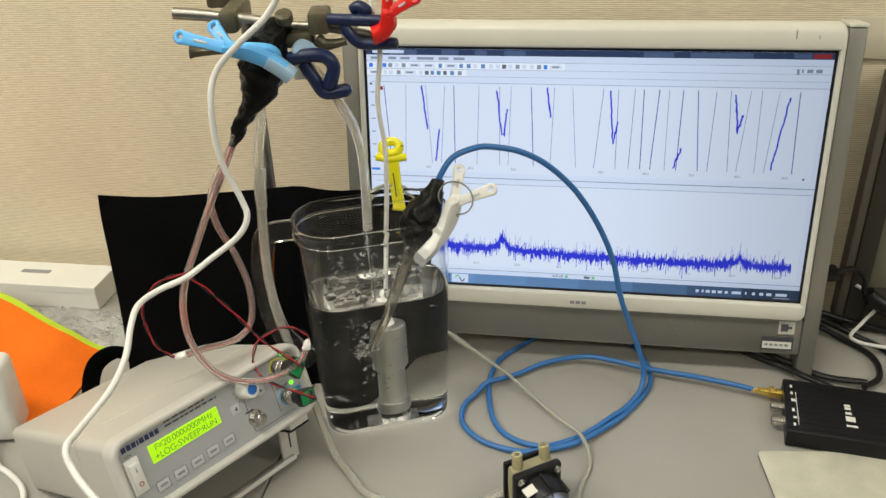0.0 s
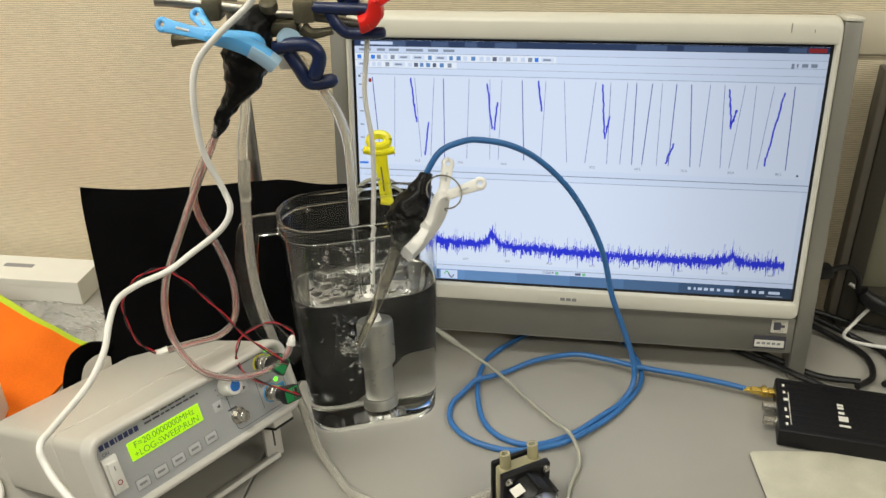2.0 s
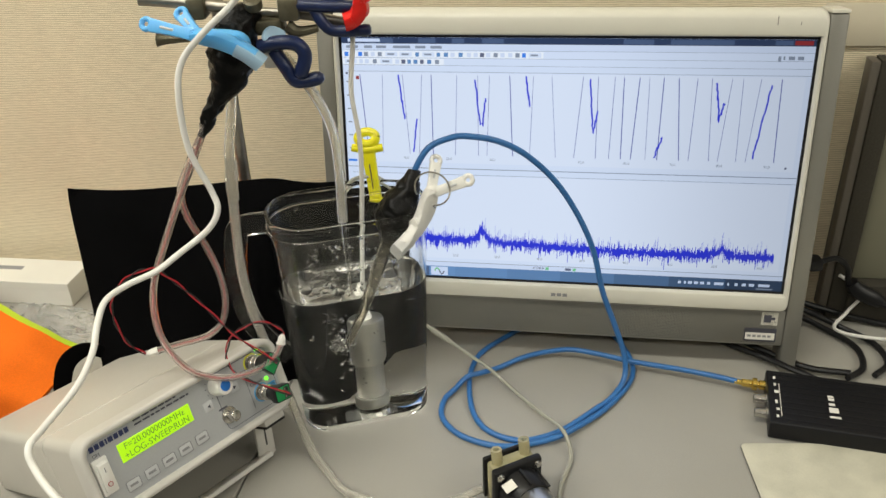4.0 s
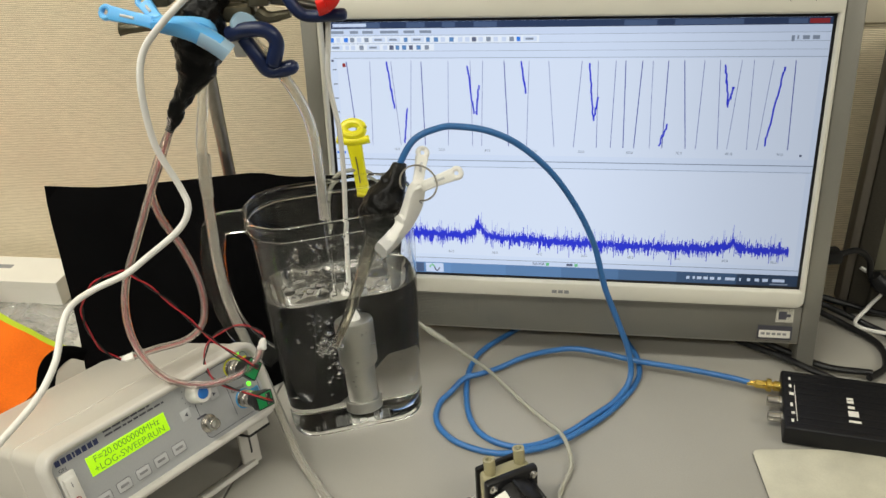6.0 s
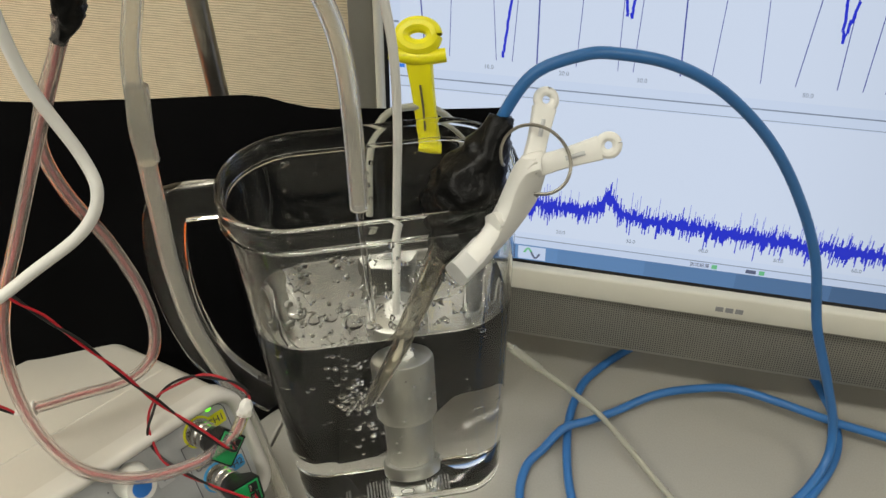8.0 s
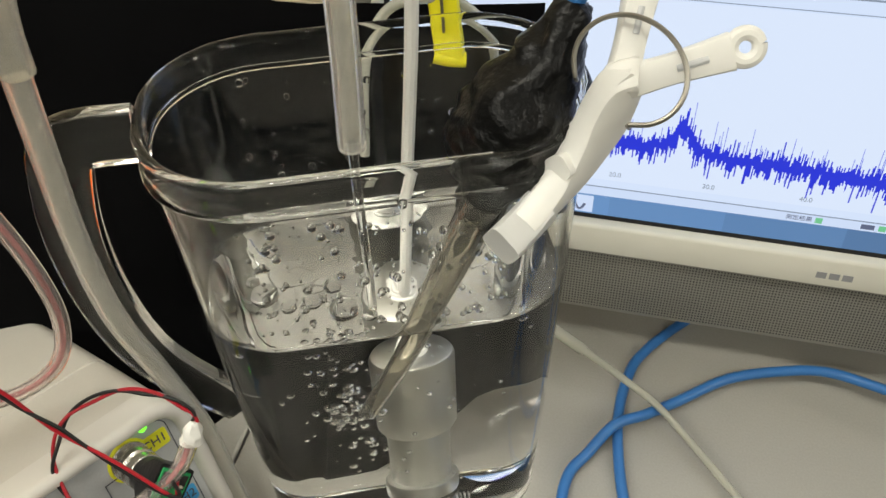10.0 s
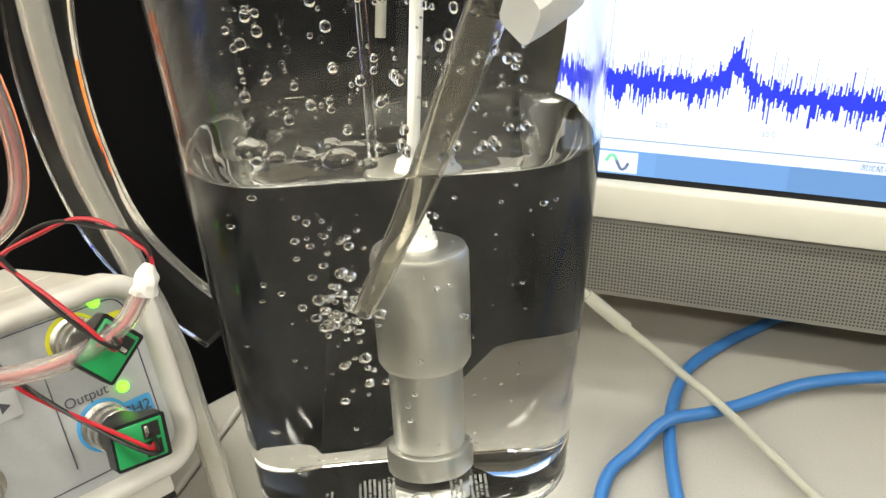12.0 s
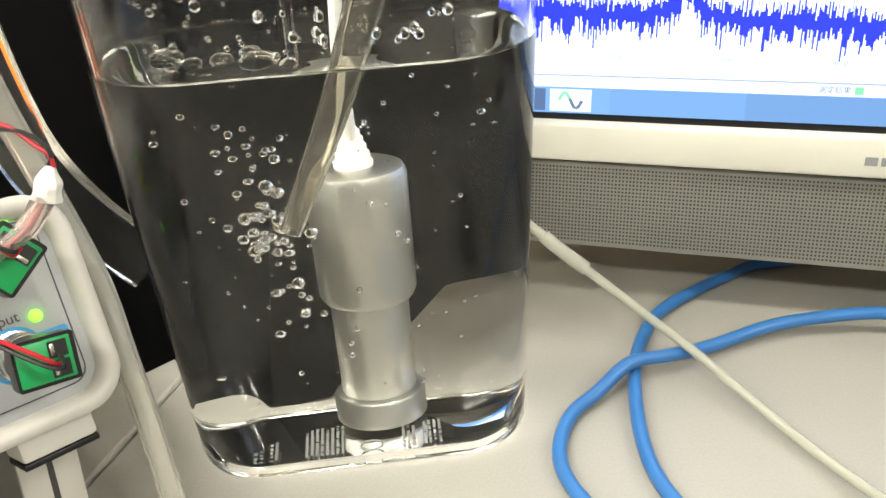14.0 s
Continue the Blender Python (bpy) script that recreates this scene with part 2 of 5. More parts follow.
def box(bm, x0, x1, y0, y1, z0, z1, bevel=0.0, seg=2, m=None):
    g = bmesh.ops.create_cube(bm, size=1)
    v = g["verts"]
    for p in v:
        p.co = Vector((x0 + (p.co.x + 0.5) * (x1 - x0), y0 + (p.co.y + 0.5) * (y1 - y0), z0 + (p.co.z + 0.5) * (z1 - z0)))
    if bevel:
        e = list({e for p in v for e in p.link_edges})
        r = bmesh.ops.bevel(bm, geom=e, offset=bevel, segments=seg, affect="EDGES", profile=0.5)
        v = list({p for f in r["faces"] for p in f.verts} | {p for p in v if p.is_valid})
    if m is not None:
        bmesh.ops.transform(bm, matrix=m, verts=v)
    return bm


def B(*a, **k):
    return box(bmesh.new(), *a, **k)


def spline(points, step=6):
    """Catmull-Rom through points of any dimension."""
    P = [np.array(p, float) for p in points]
    P = [2 * P[0] - P[1]] + P + [2 * P[-1] - P[-2]]
    out = []
    for i in range(1, len(P) - 2):
        for k in range(step):
            t = k / step
            out.append(0.5 * (2 * P[i] + (P[i + 1] - P[i - 1]) * t + (2 * P[i - 1] - 5 * P[i] + 4 * P[i + 1] - P[i + 2]) * t * t
                              + (3 * P[i] - P[i - 1] - 3 * P[i + 1] + P[i + 2]) * t ** 3))
    out.append(P[-2])
    return out


def sweep(points, radius, sides=10, step=6, bm=None, lump=0.0, lump_scale=60, flat=None, up=(0, 0, 1), caps=True):
    """A tube through points (x, y, z[, radius]). flat: (half width, half thickness) instead of a round section."""
    bm = bm or bmesh.new()
    pts = spline([(*p, radius) if len(p) == 3 else p for p in points], step)
    n = len(pts)
    rings = []
    side = None
    for i, p in enumerate(pts):
        a, b = pts[max(i - 1, 0)][:3], pts[min(i + 1, n - 1)][:3]
        d = Vector(b - a).normalized()
        if side is None:
            ref = Vector(up)
            side = d.cross(ref)
            if side.length < 0.1:
                side = d.cross(Vector((1, 0, 0)))
        side = (side - d * side.dot(d)).normalized()
        if flat:
            ref = Vector(up)
            s2 = d.cross(ref)
            if s2.length > 0.05:
                side = s2.normalized()
        nrm = side.cross(d).normalized()
        ring = []
        for k in range(sides):
            w = 2 * math.pi * (k + 0.5) / sides
            c, s = math.cos(w), math.sin(w)
            if flat:
                c = math.copysign(abs(c) ** 0.45, c) * flat[0] * p[3] / radius
                s = math.copysign(abs(s) ** 0.45, s) * flat[1]
                q = Vector(p[:3]) + side * c + nrm * s
            else:
                r = p[3]
                q = Vector(p[:3]) + (side * c + nrm * s) * r
                if lump:
                    q += (side * c + nrm * s) * r * lump * noise.noise(q * lump_scale)
            ring.append(bm.verts.new(q))
        rings.append(ring)
    for a, b in zip(rings, rings[1:]):
        for k in range(sides):
            bm.faces.new((a[k], a[(k + 1) % sides], b[(k + 1) % sides], b[k]))
    if caps:
        bm.faces.new(rings[0][::-1])
        bm.faces.new(rings[-1])
    return bm


def hollow(points, radius, inner, sides=14, step=6):
    """A tube with a bore."""
    bm = sweep(points, radius, sides, step, caps=False)
    k = len(bm.verts)
    sweep(points, inner, sides, step, bm=bm, caps=False)
    bm.verts.ensure_lookup_table()
    v = bm.verts
    for base_a, base_b in ((0, k), (k - sides, 2 * k - sides)):
        for i in range(sides):
            j = (i + 1) % sides
            bm.faces.new((v[base_a + i], v[base_a + j], v[base_b + j], v[base_b + i]))
    return bm


def lathe(profile, m=None, sides=28, bm=None):
    """A turned solid from (radius, height) pairs about z, closed at both ends."""
    bm = bm or bmesh.new()
    rings = []
    for r, h in profile:
        rings.append([bm.verts.new(Vector((r * math.cos(2 * math.pi * k / sides), r * math.sin(2 * math.pi * k / sides), h))) for k in range(sides)])
    for a, b in zip(rings, rings[1:]):
        for k in range(sides):
            bm.faces.new((a[k], a[(k + 1) % sides], b[(k + 1) % sides], b[k]))
    bm.faces.new(rings[0][::-1])
    bm.faces.new(rings[-1])
    if m is not None:
        bmesh.ops.transform(bm, matrix=m, verts=[v for r in rings for v in r])
    return bm


def rounded(hl, hw, r, n=8):
    """Outline of a rounded rectangle, anticlockwise."""
    out = []
    for cx, cy, a0 in ((hl - r, hw - r, 0), (-hl + r, hw - r, 90), (-hl + r, -hw + r, 180), (hl - r, -hw + r, 270)):
        for k in range(n + 1):
            a = radians(a0 + 90 * k / n)
            out.append((cx + r * math.cos(a), cy + r * math.sin(a)))
    return out


def prism(outline, y0, y1, bm=None, bevel=0.0):
    """An outline in x, z pulled from y0 to y1; the y0 edge can be bevelled by an inset ring."""
    bm = bm or bmesh.new()
    n = len(outline)
    cx, cz = sum(p[0] for p in outline) / n, sum(p[1] for p in outline) / n
    rows = [(y0, bevel), (y0 + bevel * 0.3, bevel * 0.3), (y0 + bevel, 0), (y1, 0)] if bevel else [(y0, 0), (y1, 0)]
    rings = []
    for y, inset in rows:
        ring = []
        for x, z in outline:
            d = math.hypot(x - cx, z - cz)
            ring.append(bm.verts.new((x - math.copysign(min(inset, abs(x - cx)), x - cx), y, z - math.copysign(min(inset, abs(z - cz)), z - cz))))
        rings.append(ring)
    for a, b in zip(rings, rings[1:]):
        for k in range(n):
            bm.faces.new((a[k], a[(k + 1) % n], b[(k + 1) % n], b[k]))
    bm.faces.new(rings[0][::-1])
    bm.faces.new(rings[-1])
    return bm


def ring_frame(outer, inner, y0, y1, bm=None):
    """A frame between two outlines of the same count, from y0 (front) to y1."""
    bm = bm or bmesh.new()
    n = len(outer)
    v = [[bm.verts.new((x, y, z)) for x, z in line] for line, y in ((outer, y0), (outer, y1), (inner, y1), (inner, y0))]
    for a, b in zip(v, v[1:] + v[:1]):
        for k in range(n):
            bm.faces.new((a[k], a[(k + 1) % n], b[(k + 1) % n], b[k]))
    return bm


def ring_skin(rows):
    """A closed ring-shaped solid: outlines in x, z with their y, joined in order and back to the first."""
    bm = bmesh.new()
    rings = [[bm.verts.new((x, y, z)) for x, z in line] for line, y in rows]
    n = len(rings[0])
    for a, b in zip(rings, rings[1:] + rings[:1]):
        for k in range(n):
            bm.faces.new((a[k], a[(k + 1) % n], b[(k + 1) % n], b[k]))
    return bm


def lettering(text, size, m, extrude=0.0001, align="CENTER"):
    """Text as a bmesh, lying in x, z of the matrix m and facing -y."""
    cu = bpy.data.curves.new("lettering", "FONT")
    cu.body, cu.size, cu.align_x, cu.align_y, cu.extrude = text, size, align, "CENTER", extrude
    ob = new("lettering", cu)
    me = bpy.data.meshes.new_from_object(ob.evaluated_get(bpy.context.evaluated_depsgraph_get()))
    bpy.data.objects.remove(ob)
    bpy.data.curves.remove(cu)
    bm = bmesh.new()
    bm.from_mesh(me)
    bpy.data.meshes.remove(me)
    bm.transform(m @ pose(0, 0, 0, 90, 0, 0))
    return bm


def axis_pose(p, d):
    """A pose at p whose z points along d."""
    return Matrix.Translation(p) @ Vector(d).to_track_quat("Z", "Y").to_matrix().to_4x4()


# ---- the room ----
def room():
    def slab(name, mat, label, *a):
        ob = single(name, B(*a), mat, label, kind="structure", smooth=False)
        ob.matrix_world = ROOM
    slab("wall_north", M_WALL, "beige ribbed woven wallpaper on a wall", -3.2, 2.4, 0, 0.1, -0.72, CEIL)
    # Three unseen walls, painted dark so they throw little light back.
    slab("wall_south", M_PLAIN, "unseen plain wall, darkened to cut reflected light", -3.2, 2.4, -3.7, -3.6, -0.72, CEIL)
    slab("wall_west", M_PLAIN, "unseen plain wall, darkened to cut reflected light", -3.3, -3.2, -3.7, 0.1, -0.72, CEIL)
    slab("wall_east", M_PLAIN, "unseen plain wall, darkened to cut reflected light", 2.4, 2.5, -3.7, 0.1, -0.72, CEIL)
    slab("floor", M_CARPET, "dark grey office carpet", -3.3, 2.5, -3.7, 0.1, -0.82, -0.72)
    slab("ceiling", M_CEIL, "white ceiling board", -3.3, 2.5, -3.7, 0.1, CEIL, CEIL + 0.1)


room()


def office_desk():
    ob = thing("desk", ROOM, "grey laminate office desk with a seam between tops", "desk")
    seam = -0.575
    part("desktop", B(seam + 0.0008, 1.4, -0.70, -0.004, -0.028, 0, bevel=0.0015), M_DESK, ob, smooth=False)
    part("desktop", B(-1.9, seam - 0.0008, -0.70, -0.004, -0.028, 0, bevel=0.0015), M_DESK, ob, smooth=False)
    part("back_rail", B(-1.85, 1.35, -0.04, -0.01, -0.45, -0.029), M_DARK, ob, smooth=False)
    for x in (-1.85, 1.3):
        part("leg", B(x, x + 0.05, -0.66, -0.05, -0.72, -0.029, bevel=0.004), M_SILVER, ob)


office_desk()

# ---- monitor ----
MON = pose(0.1318, 0.7779, 0.2136) @ pose(0, 0, 0, 0, 0, -9.34) @ pose(0, 0, 0, -8.3)
SW, SH = 0.2215, 0.1246


def rect(u0, u1, v0, v1, y, t=0.00005):
    return B(u0, u1, y, y + t, v0, v1)


def trace_strip(points, width, y, bm=None):
    """A flat line through (u, v) points, as quads that face the viewer."""
    bm = bm or bmesh.new()
    for (a, b), (c, d) in zip(points, points[1:]):
        n = Vector((-(d - b), c - a))
        if n.length < 1e-7:
            continue
        n = n.normalized() * width / 2
        q = [bm.verts.new((p[0], y, p[1])) for p in ((a + n.x, b + n.y), (a - n.x, b - n.y), (c - n.x, d - n.y), (c + n.x, d + n.y))]
        bm.faces.new(q)
    return bm


def monitor():
    ob = thing("computer_monitor", MON, "white and silver all-in-one computer showing an oscilloscope program", "computer")
    def edge(side, top):
        return [(x, z + 0.0035 - (top - side) / 2) for x, z in rounded(0.2295 - side, 0.1487 - (side + top) / 2, 0.007, 5)]

    def rim(d):
        return rounded(0.2245 + d, 0.1276 + d, 0.0008 + d, 5)
    bez = ring_skin([(edge(0, 0.0005), 0.012), (edge(0, 0), 0.008), (edge(0, 0.0004), 0.004), (edge(0, 0.002), 0.000), (edge(0.0003, 0.0045), -0.0036), (edge(0.001, 0.0068), -0.0053), (edge(0.0026, 0.0088), -0.006),
                     (rim(0.0022), -0.006), (rim(0.0009), -0.0055), (rim(0), -0.0042), (rim(0), 0.012)])
    bezel = part("bezel", bez, M_BEZEL, ob, "pearl white plastic bezel")
    part("screen_border", B(-0.2245, 0.2245, 0.0006, 0.008, -0.1276, 0.1276), M_SCREENEDGE, ob, "black edge round the display", smooth=False)
    part("rear_shell", B(-0.226, 0.226, 0.0125, 0.05, -0.142, 0.149, bevel=0.008, seg=3), M_SILVER, ob)
    # silver frame with side posts that reach the desk
    for s in (-1, 1):
        post = B(min(s * 0.2302, s * 0.2465), max(s * 0.2302, s * 0.2465), -0.001, 0.034, -0.2158, 0.1475, bevel=0.002)
        part("side_post", post, M_SILVER, ob, "silver side post standing on the desk")
        part("post_cap", B(min(s * 0.2302, s * 0.2465), max(s * 0.2302, s * 0.2465), -0.002, 0.034, 0.1478, 0.1515, bevel=0.0012), M_BEZEL, ob)
    strip = B(-0.2298, 0.2298, -0.0005, 0.03, -0.186, -0.1458, bevel=0.0015)
    lower = part("speaker_strip", strip, M_SILVER, ob, "silver speaker strip under the bezel")
    # perforated field: rows of small holes
    bm = bmesh.new()
    for r in range(21):
        for c in range(286):
            u, v = -0.221 + c * 0.00155, -0.1832 + r * 0.0017
            q = [bm.verts.new((u + du, -0.00075, v + dv)) for du, dv in ((0, 0), (0.0008, 0), (0.0008, 0.00085), (0, 0.00085))]
            bm.faces.new(q)
    part("grille", bm, M_MESHBLACK, lower, smooth=False, kind="stuff")
    # maker's mark as three plain bars
    for k in range(3):
        part("maker_mark", B(-0.0085 + k * 0.006, -0.0038 + k * 0.006, -0.0064, -0.0061, -0.1392, -0.1358), M_GREYINK, bezel, smooth=False)
    for u, w, h in ((0.184, 0.0008, 0.008), (0.204, 0.0008, 0.003)):
        part("indicator", B(u, u + w, -0.0064, -0.0061, 0.138, 0.138 + h), M_SILVER, bezel, smooth=False)
    # stickers
    s1 = part("sticker", rect(0.2065, 0.2225, -0.1625, -0.148, -0.00075), M_BEZEL, lower, "silver sticker with a dark print", smooth=False)
    part("print", rect(0.209, 0.216, -0.1595, -0.151, -0.0009), M_PANELDK, s1, smooth=False)
    part("print", rect(0.216, 0.220, -0.1565, -0.1535, -0.0009), M_PANELDK, s1, smooth=False)
    s2 = part("sticker", rect(0.191, 0.223, -0.1815, -0.1665, -0.00075), M_PANELDK, lower, "black and white licence sticker", smooth=False)
    part("print", rect(0.1925, 0.2215, -0.1795, -0.1715, -0.0009), M_CARD, s2, smooth=False)
    for k in range(5):
        part("print", rect(0.1945 + k * 0.005, 0.198 + k * 0.005, -0.1765, -0.1740, -0.00105), M_GREYINK, s2, smooth=False)
    # the display and what it shows
    disp = part("display", B(-SW, SW, 0.0, 0.0005, -SH, SH), S_BG, ob, "lit display", smooth=False)

    def show(name, u0, u1, v0, v1, mat, y):
        return part(name, rect(u0, u1, v0, v1, y), mat, disp, smooth=False)
    show("title_bar", -SW, SW, 0.1185, SH, S_TITLE, -0.0001)
    for u0, u1 in ((-0.199, -0.17), (-0.145, -0.128), (-0.112, -0.10), (-0.083, -0.062), (0.05, 0.078), (0.093, 0.15)):
        show("title_reflection", u0, u1, 0.1192, 0.1238, S_TITLE2, -0.0002)
    show("title_text", -0.215, -0.183, 0.1202, 0.1232, S_BAR, -0.0003)
    show("close_button", 0.203, 0.219, 0.1195, 0.1235, S_REDX, -0.0003)
    show("window_button", 0.186, 0.2015, 0.1195, 0.1235, S_TITLE2, -0.0003)
    show("menu_strip", -SW, SW, 0.1125, 0.1183, S_BAR, -0.0001)
    for u, w in ((-0.217, 0.012), (-0.199, 0.008), (-0.187, 0.01), (-0.170, 0.017), (-0.148, 0.01), (-0.133, 0.011)):
        show("menu_text", u, u + w, 0.1141, 0.1166, S_LINE, -0.0002)
    show("line", -SW, SW, 0.1121, 0.1124, S_LINE, -0.0002)
    random.seed(5)
    for row, (v, u_end) in enumerate(((0.1055, -0.024), (0.0985, -0.12))):
        show("tool_strip", -SW, u_end, v - 0.0002, v + 0.006, S_WHITE, -0.00015)
        u = -0.219
        while u < u_end - 0.006:
            w = random.choice((0.0035, 0.004, 0.004, 0.012))
            m = random.choice((S_LINE, S_TASK, S_INK, S_BAR, S_BAR, S_BLUE if row == 0 else S_LINE))
            if w > 0.01:
                show("tool_field", u, u + w, v + 0.0008, v + 0.005, S_BG, -0.0003)
                show("tool_text", u + 0.002, u + w - 0.003, v + 0.002, v + 0.0038, S_LINE, -0.0004)
            else:
                show("tool_icon", u, u + w, v + 0.0008, v + 0.0048, m, -0.0003)
            u += w + random.uniform(0.0018, 0.0042)
        show("line", -SW, SW, v - 0.0007, v - 0.0004, S_LINE, -0.0002)
    for k, (u0, u1, v0, v1) in enumerate(((0.190, 0.1925, 0.1045, 0.1095), (0.1945, 0.196, 0.1062, 0.1095), (0.199, 0.2045, 0.1062, 0.1095), (0.207, 0.2125, 0.1062, 0.1095))):
        show("program_mark", u0, u1, v0, v1, S_LINE, -0.0003)
    show("upper_plot", -0.2135, 0.2165, 0.0, 0.0905, S_PLOT, -0.0001)
    show("line", -0.2175, SW, 0.0915, 0.0919, S_LINE, -0.0002)
    show("divider", -SW, SW, -0.0062, -0.0054, S_LINE, -0.0002)
    show("divider", -0.2165, SW, -0.0122, -0.0118, S_LINE, -0.0002)
    show("lower_plot", -0.2135, 0.2165, -0.104, -0.013, S_PLOT, -0.0001)
    show("channel_tag", -0.2205, -0.2115, -0.0005, 0.0018, S_BLUE, -0.0003)
    show("channel_tag", -0.2085, -0.2055, 0.0835, 0.087, S_REDX, -0.0003)
    show("channel_tag", -0.219, -0.2165, 0.0885, 0.0905, S_INK, -0.0003)
    show("plot_mark", 0.2085, 0.2105, 0.0028, 0.0048, S_INK, -0.0003)
    show("status_line", -SW, SW, -0.1085, -0.1079, S_LINE, -0.0002)
    show("status_strip", -SW, SW, -0.1132, -0.1086, S_BAR, -0.0001)
    for u, w in ((-0.028, 0.011), (0.005, 0.006)):
        if w > 0.01:
            part("status_text", lettering("\u6e2c\u5b9a\u7d50\u679c", 0.0030, pose(u + w / 2, -0.0003, -0.1109)), S_INK, disp, smooth=False)
        else:
            show("status_text", u, u + w, -0.1122, -0.1096, S_INK, -0.0003)
        show("status_light", u + w + 0.0018, u + w + 0.005, -0.1124, -0.1094, S_GREEN, -0.0003)
    for k in range(8):
        show("taskbar", -SW + k * 0.0554, -SW + (k + 1) * 0.0554, -SH, -0.1133, glow("taskbar_shade", [a + (b - a) * (k / 7) ** 1.5 for a, b in zip((0.13, 0.27, 0.52), (0.015, 0.04, 0.09))]), -0.0001)
    show("task_button", -0.1365, -0.1185, -0.1238, -0.1142, S_BAR, -0.0002)
    wave = [(-0.1325 + 0.010 * k / 24, -0.119 + 0.0034 * math.sin(2 * math.pi * k / 24)) for k in range(25)]
    part("task_icon", trace_strip(wave[:12], 0.0014, -0.0003), S_GREEN, disp, smooth=False)
    part("task_icon", trace_strip(wave[11:], 0.0014, -0.0003), S_INK, disp, smooth=False)
    show("task_button", -0.2205, -0.205, -0.1242, -0.1138, S_BLUE, -0.0002)
    show("task_button", -0.152, -0.1385, -0.1238, -0.1142, S_TITLE2, -0.0002)
    for u, w in ((0.120, 0.003), (0.126, 0.002), (0.130, 0.004), (0.136, 0.004), (0.142, 0.004), (0.149, 0.003), (0.156, 0.009), (0.169, 0.0015), (0.176, 0.003), (0.183, 0.004), (0.190, 0.005), (0.199, 0.011)):
        show("tray_icon", u, u + w, -0.1205, -0.1175, S_BAR, -0.0003)
    show("tray_icon", 0.197, 0.213, -0.1235, -0.1222, S_LINE, -0.0003)
    # axis numbers
    for k in range(9):
        u = -0.16 + k * 0.044
        part("axis_number", lettering("%d.0" % (10 * (k + 1)), 0.0034, pose(u, -0.0003, 0.0045)), S_LINE, disp, smooth=False)
        part("axis_number", lettering("%d.0" % (10 * (k + 1)), 0.0034, pose(u + 0.006, -0.0003, -0.1005)), S_LINE, disp, smooth=False)
    for k in range(6):
        show("axis_mark", -0.2185, -0.2145, 0.013 + k * 0.0135, 0.0142 + k * 0.0135, S_LINE, -0.0003)
    # upper trace: steep strokes cut off by the plot's edges, with noisy bursts
    random.seed(11)
    HI, LO = 0.0885, 0.009
    thin, thick = bmesh.new(), bmesh.new()
    u, way = -0.2045, 1
    while u < 0.212:
        lean = random.choice((0.001, 0.002, 0.004, 0.006))
        trace_strip([(u, HI if way > 0 else LO), (u + lean, LO if way > 0 else HI)], random.choice((0.0004, 0.0004, 0.0005, 0.0008)), -0.0004, thin)
        u += lean + random.uniform(0.008, 0.023)
        way = -way
    for u0, u1, v0, v1 in ((-0.166, -0.160, 0.088, 0.045), (-0.152, -0.148, 0.012, 0.045), (-0.090, -0.084, 0.087, 0.040), (-0.082, -0.079, 0.040, 0.066), (-0.040, -0.036, 0.088, 0.060), (0.021, 0.026, 0.088, 0.036), (0.026, 0.030, 0.036, 0.056),
                           (0.086, 0.092, 0.012, 0.030), (0.138, 0.143, 0.087, 0.050), (0.143, 0.147, 0.050, 0.066), (0.178, 0.188, 0.014, 0.085)):
        n = 16
        pts = [(u0 + (u1 - u0) * k / n + random.uniform(-0.0004, 0.0004), v0 + (v1 - v0) * k / n + random.uniform(-0.003, 0.003)) for k in range(n + 1)]
        trace_strip([(a, max(LO, min(HI, b))) for a, b in pts], 0.0015, -0.00042, thick)
    part("upper_trace", thin, S_TRACE3, disp, smooth=False, kind="stuff")
    part("noisy_trace", thick, S_TRACE, disp, smooth=False, kind="stuff")
    # lower trace: a noise floor with a few tall lines
    bm, soft, u = bmesh.new(), bmesh.new(), -0.209
    k = 0
    while u < 0.2105:
        lift = 0.016 * math.exp(-abs(u + 0.082) / 0.0045) + 0.009 * math.exp(-abs(u - 0.159) / 0.005) + 0.004 * math.exp(-((u + 0.16) / 0.02) ** 2)
        mid = -0.0825 - 0.006 * min(1, max(0, (u + 0.1) / 0.15)) + lift + random.uniform(-0.0015, 0.0015)
        top, low = mid + abs(random.gauss(0, 0.0032)) + 0.002, mid - abs(random.gauss(0, 0.0045)) - 0.002
        trace_strip([(u, low), (u, top)], 0.0006, -0.0004, bm)
        if random.random() < 0.16:
            trace_strip([(u, mid - random.uniform(0.002, 0.008)), (u, top + random.uniform(0.002, 0.012))], 0.0003, -0.00035, soft)
        u += 0.00055
    part("lower_trace", bm, S_TRACE, disp, smooth=False, kind="stuff")
    part("spike_trace", soft, S_TRACE2, disp, smooth=False, kind="stuff")


monitor()

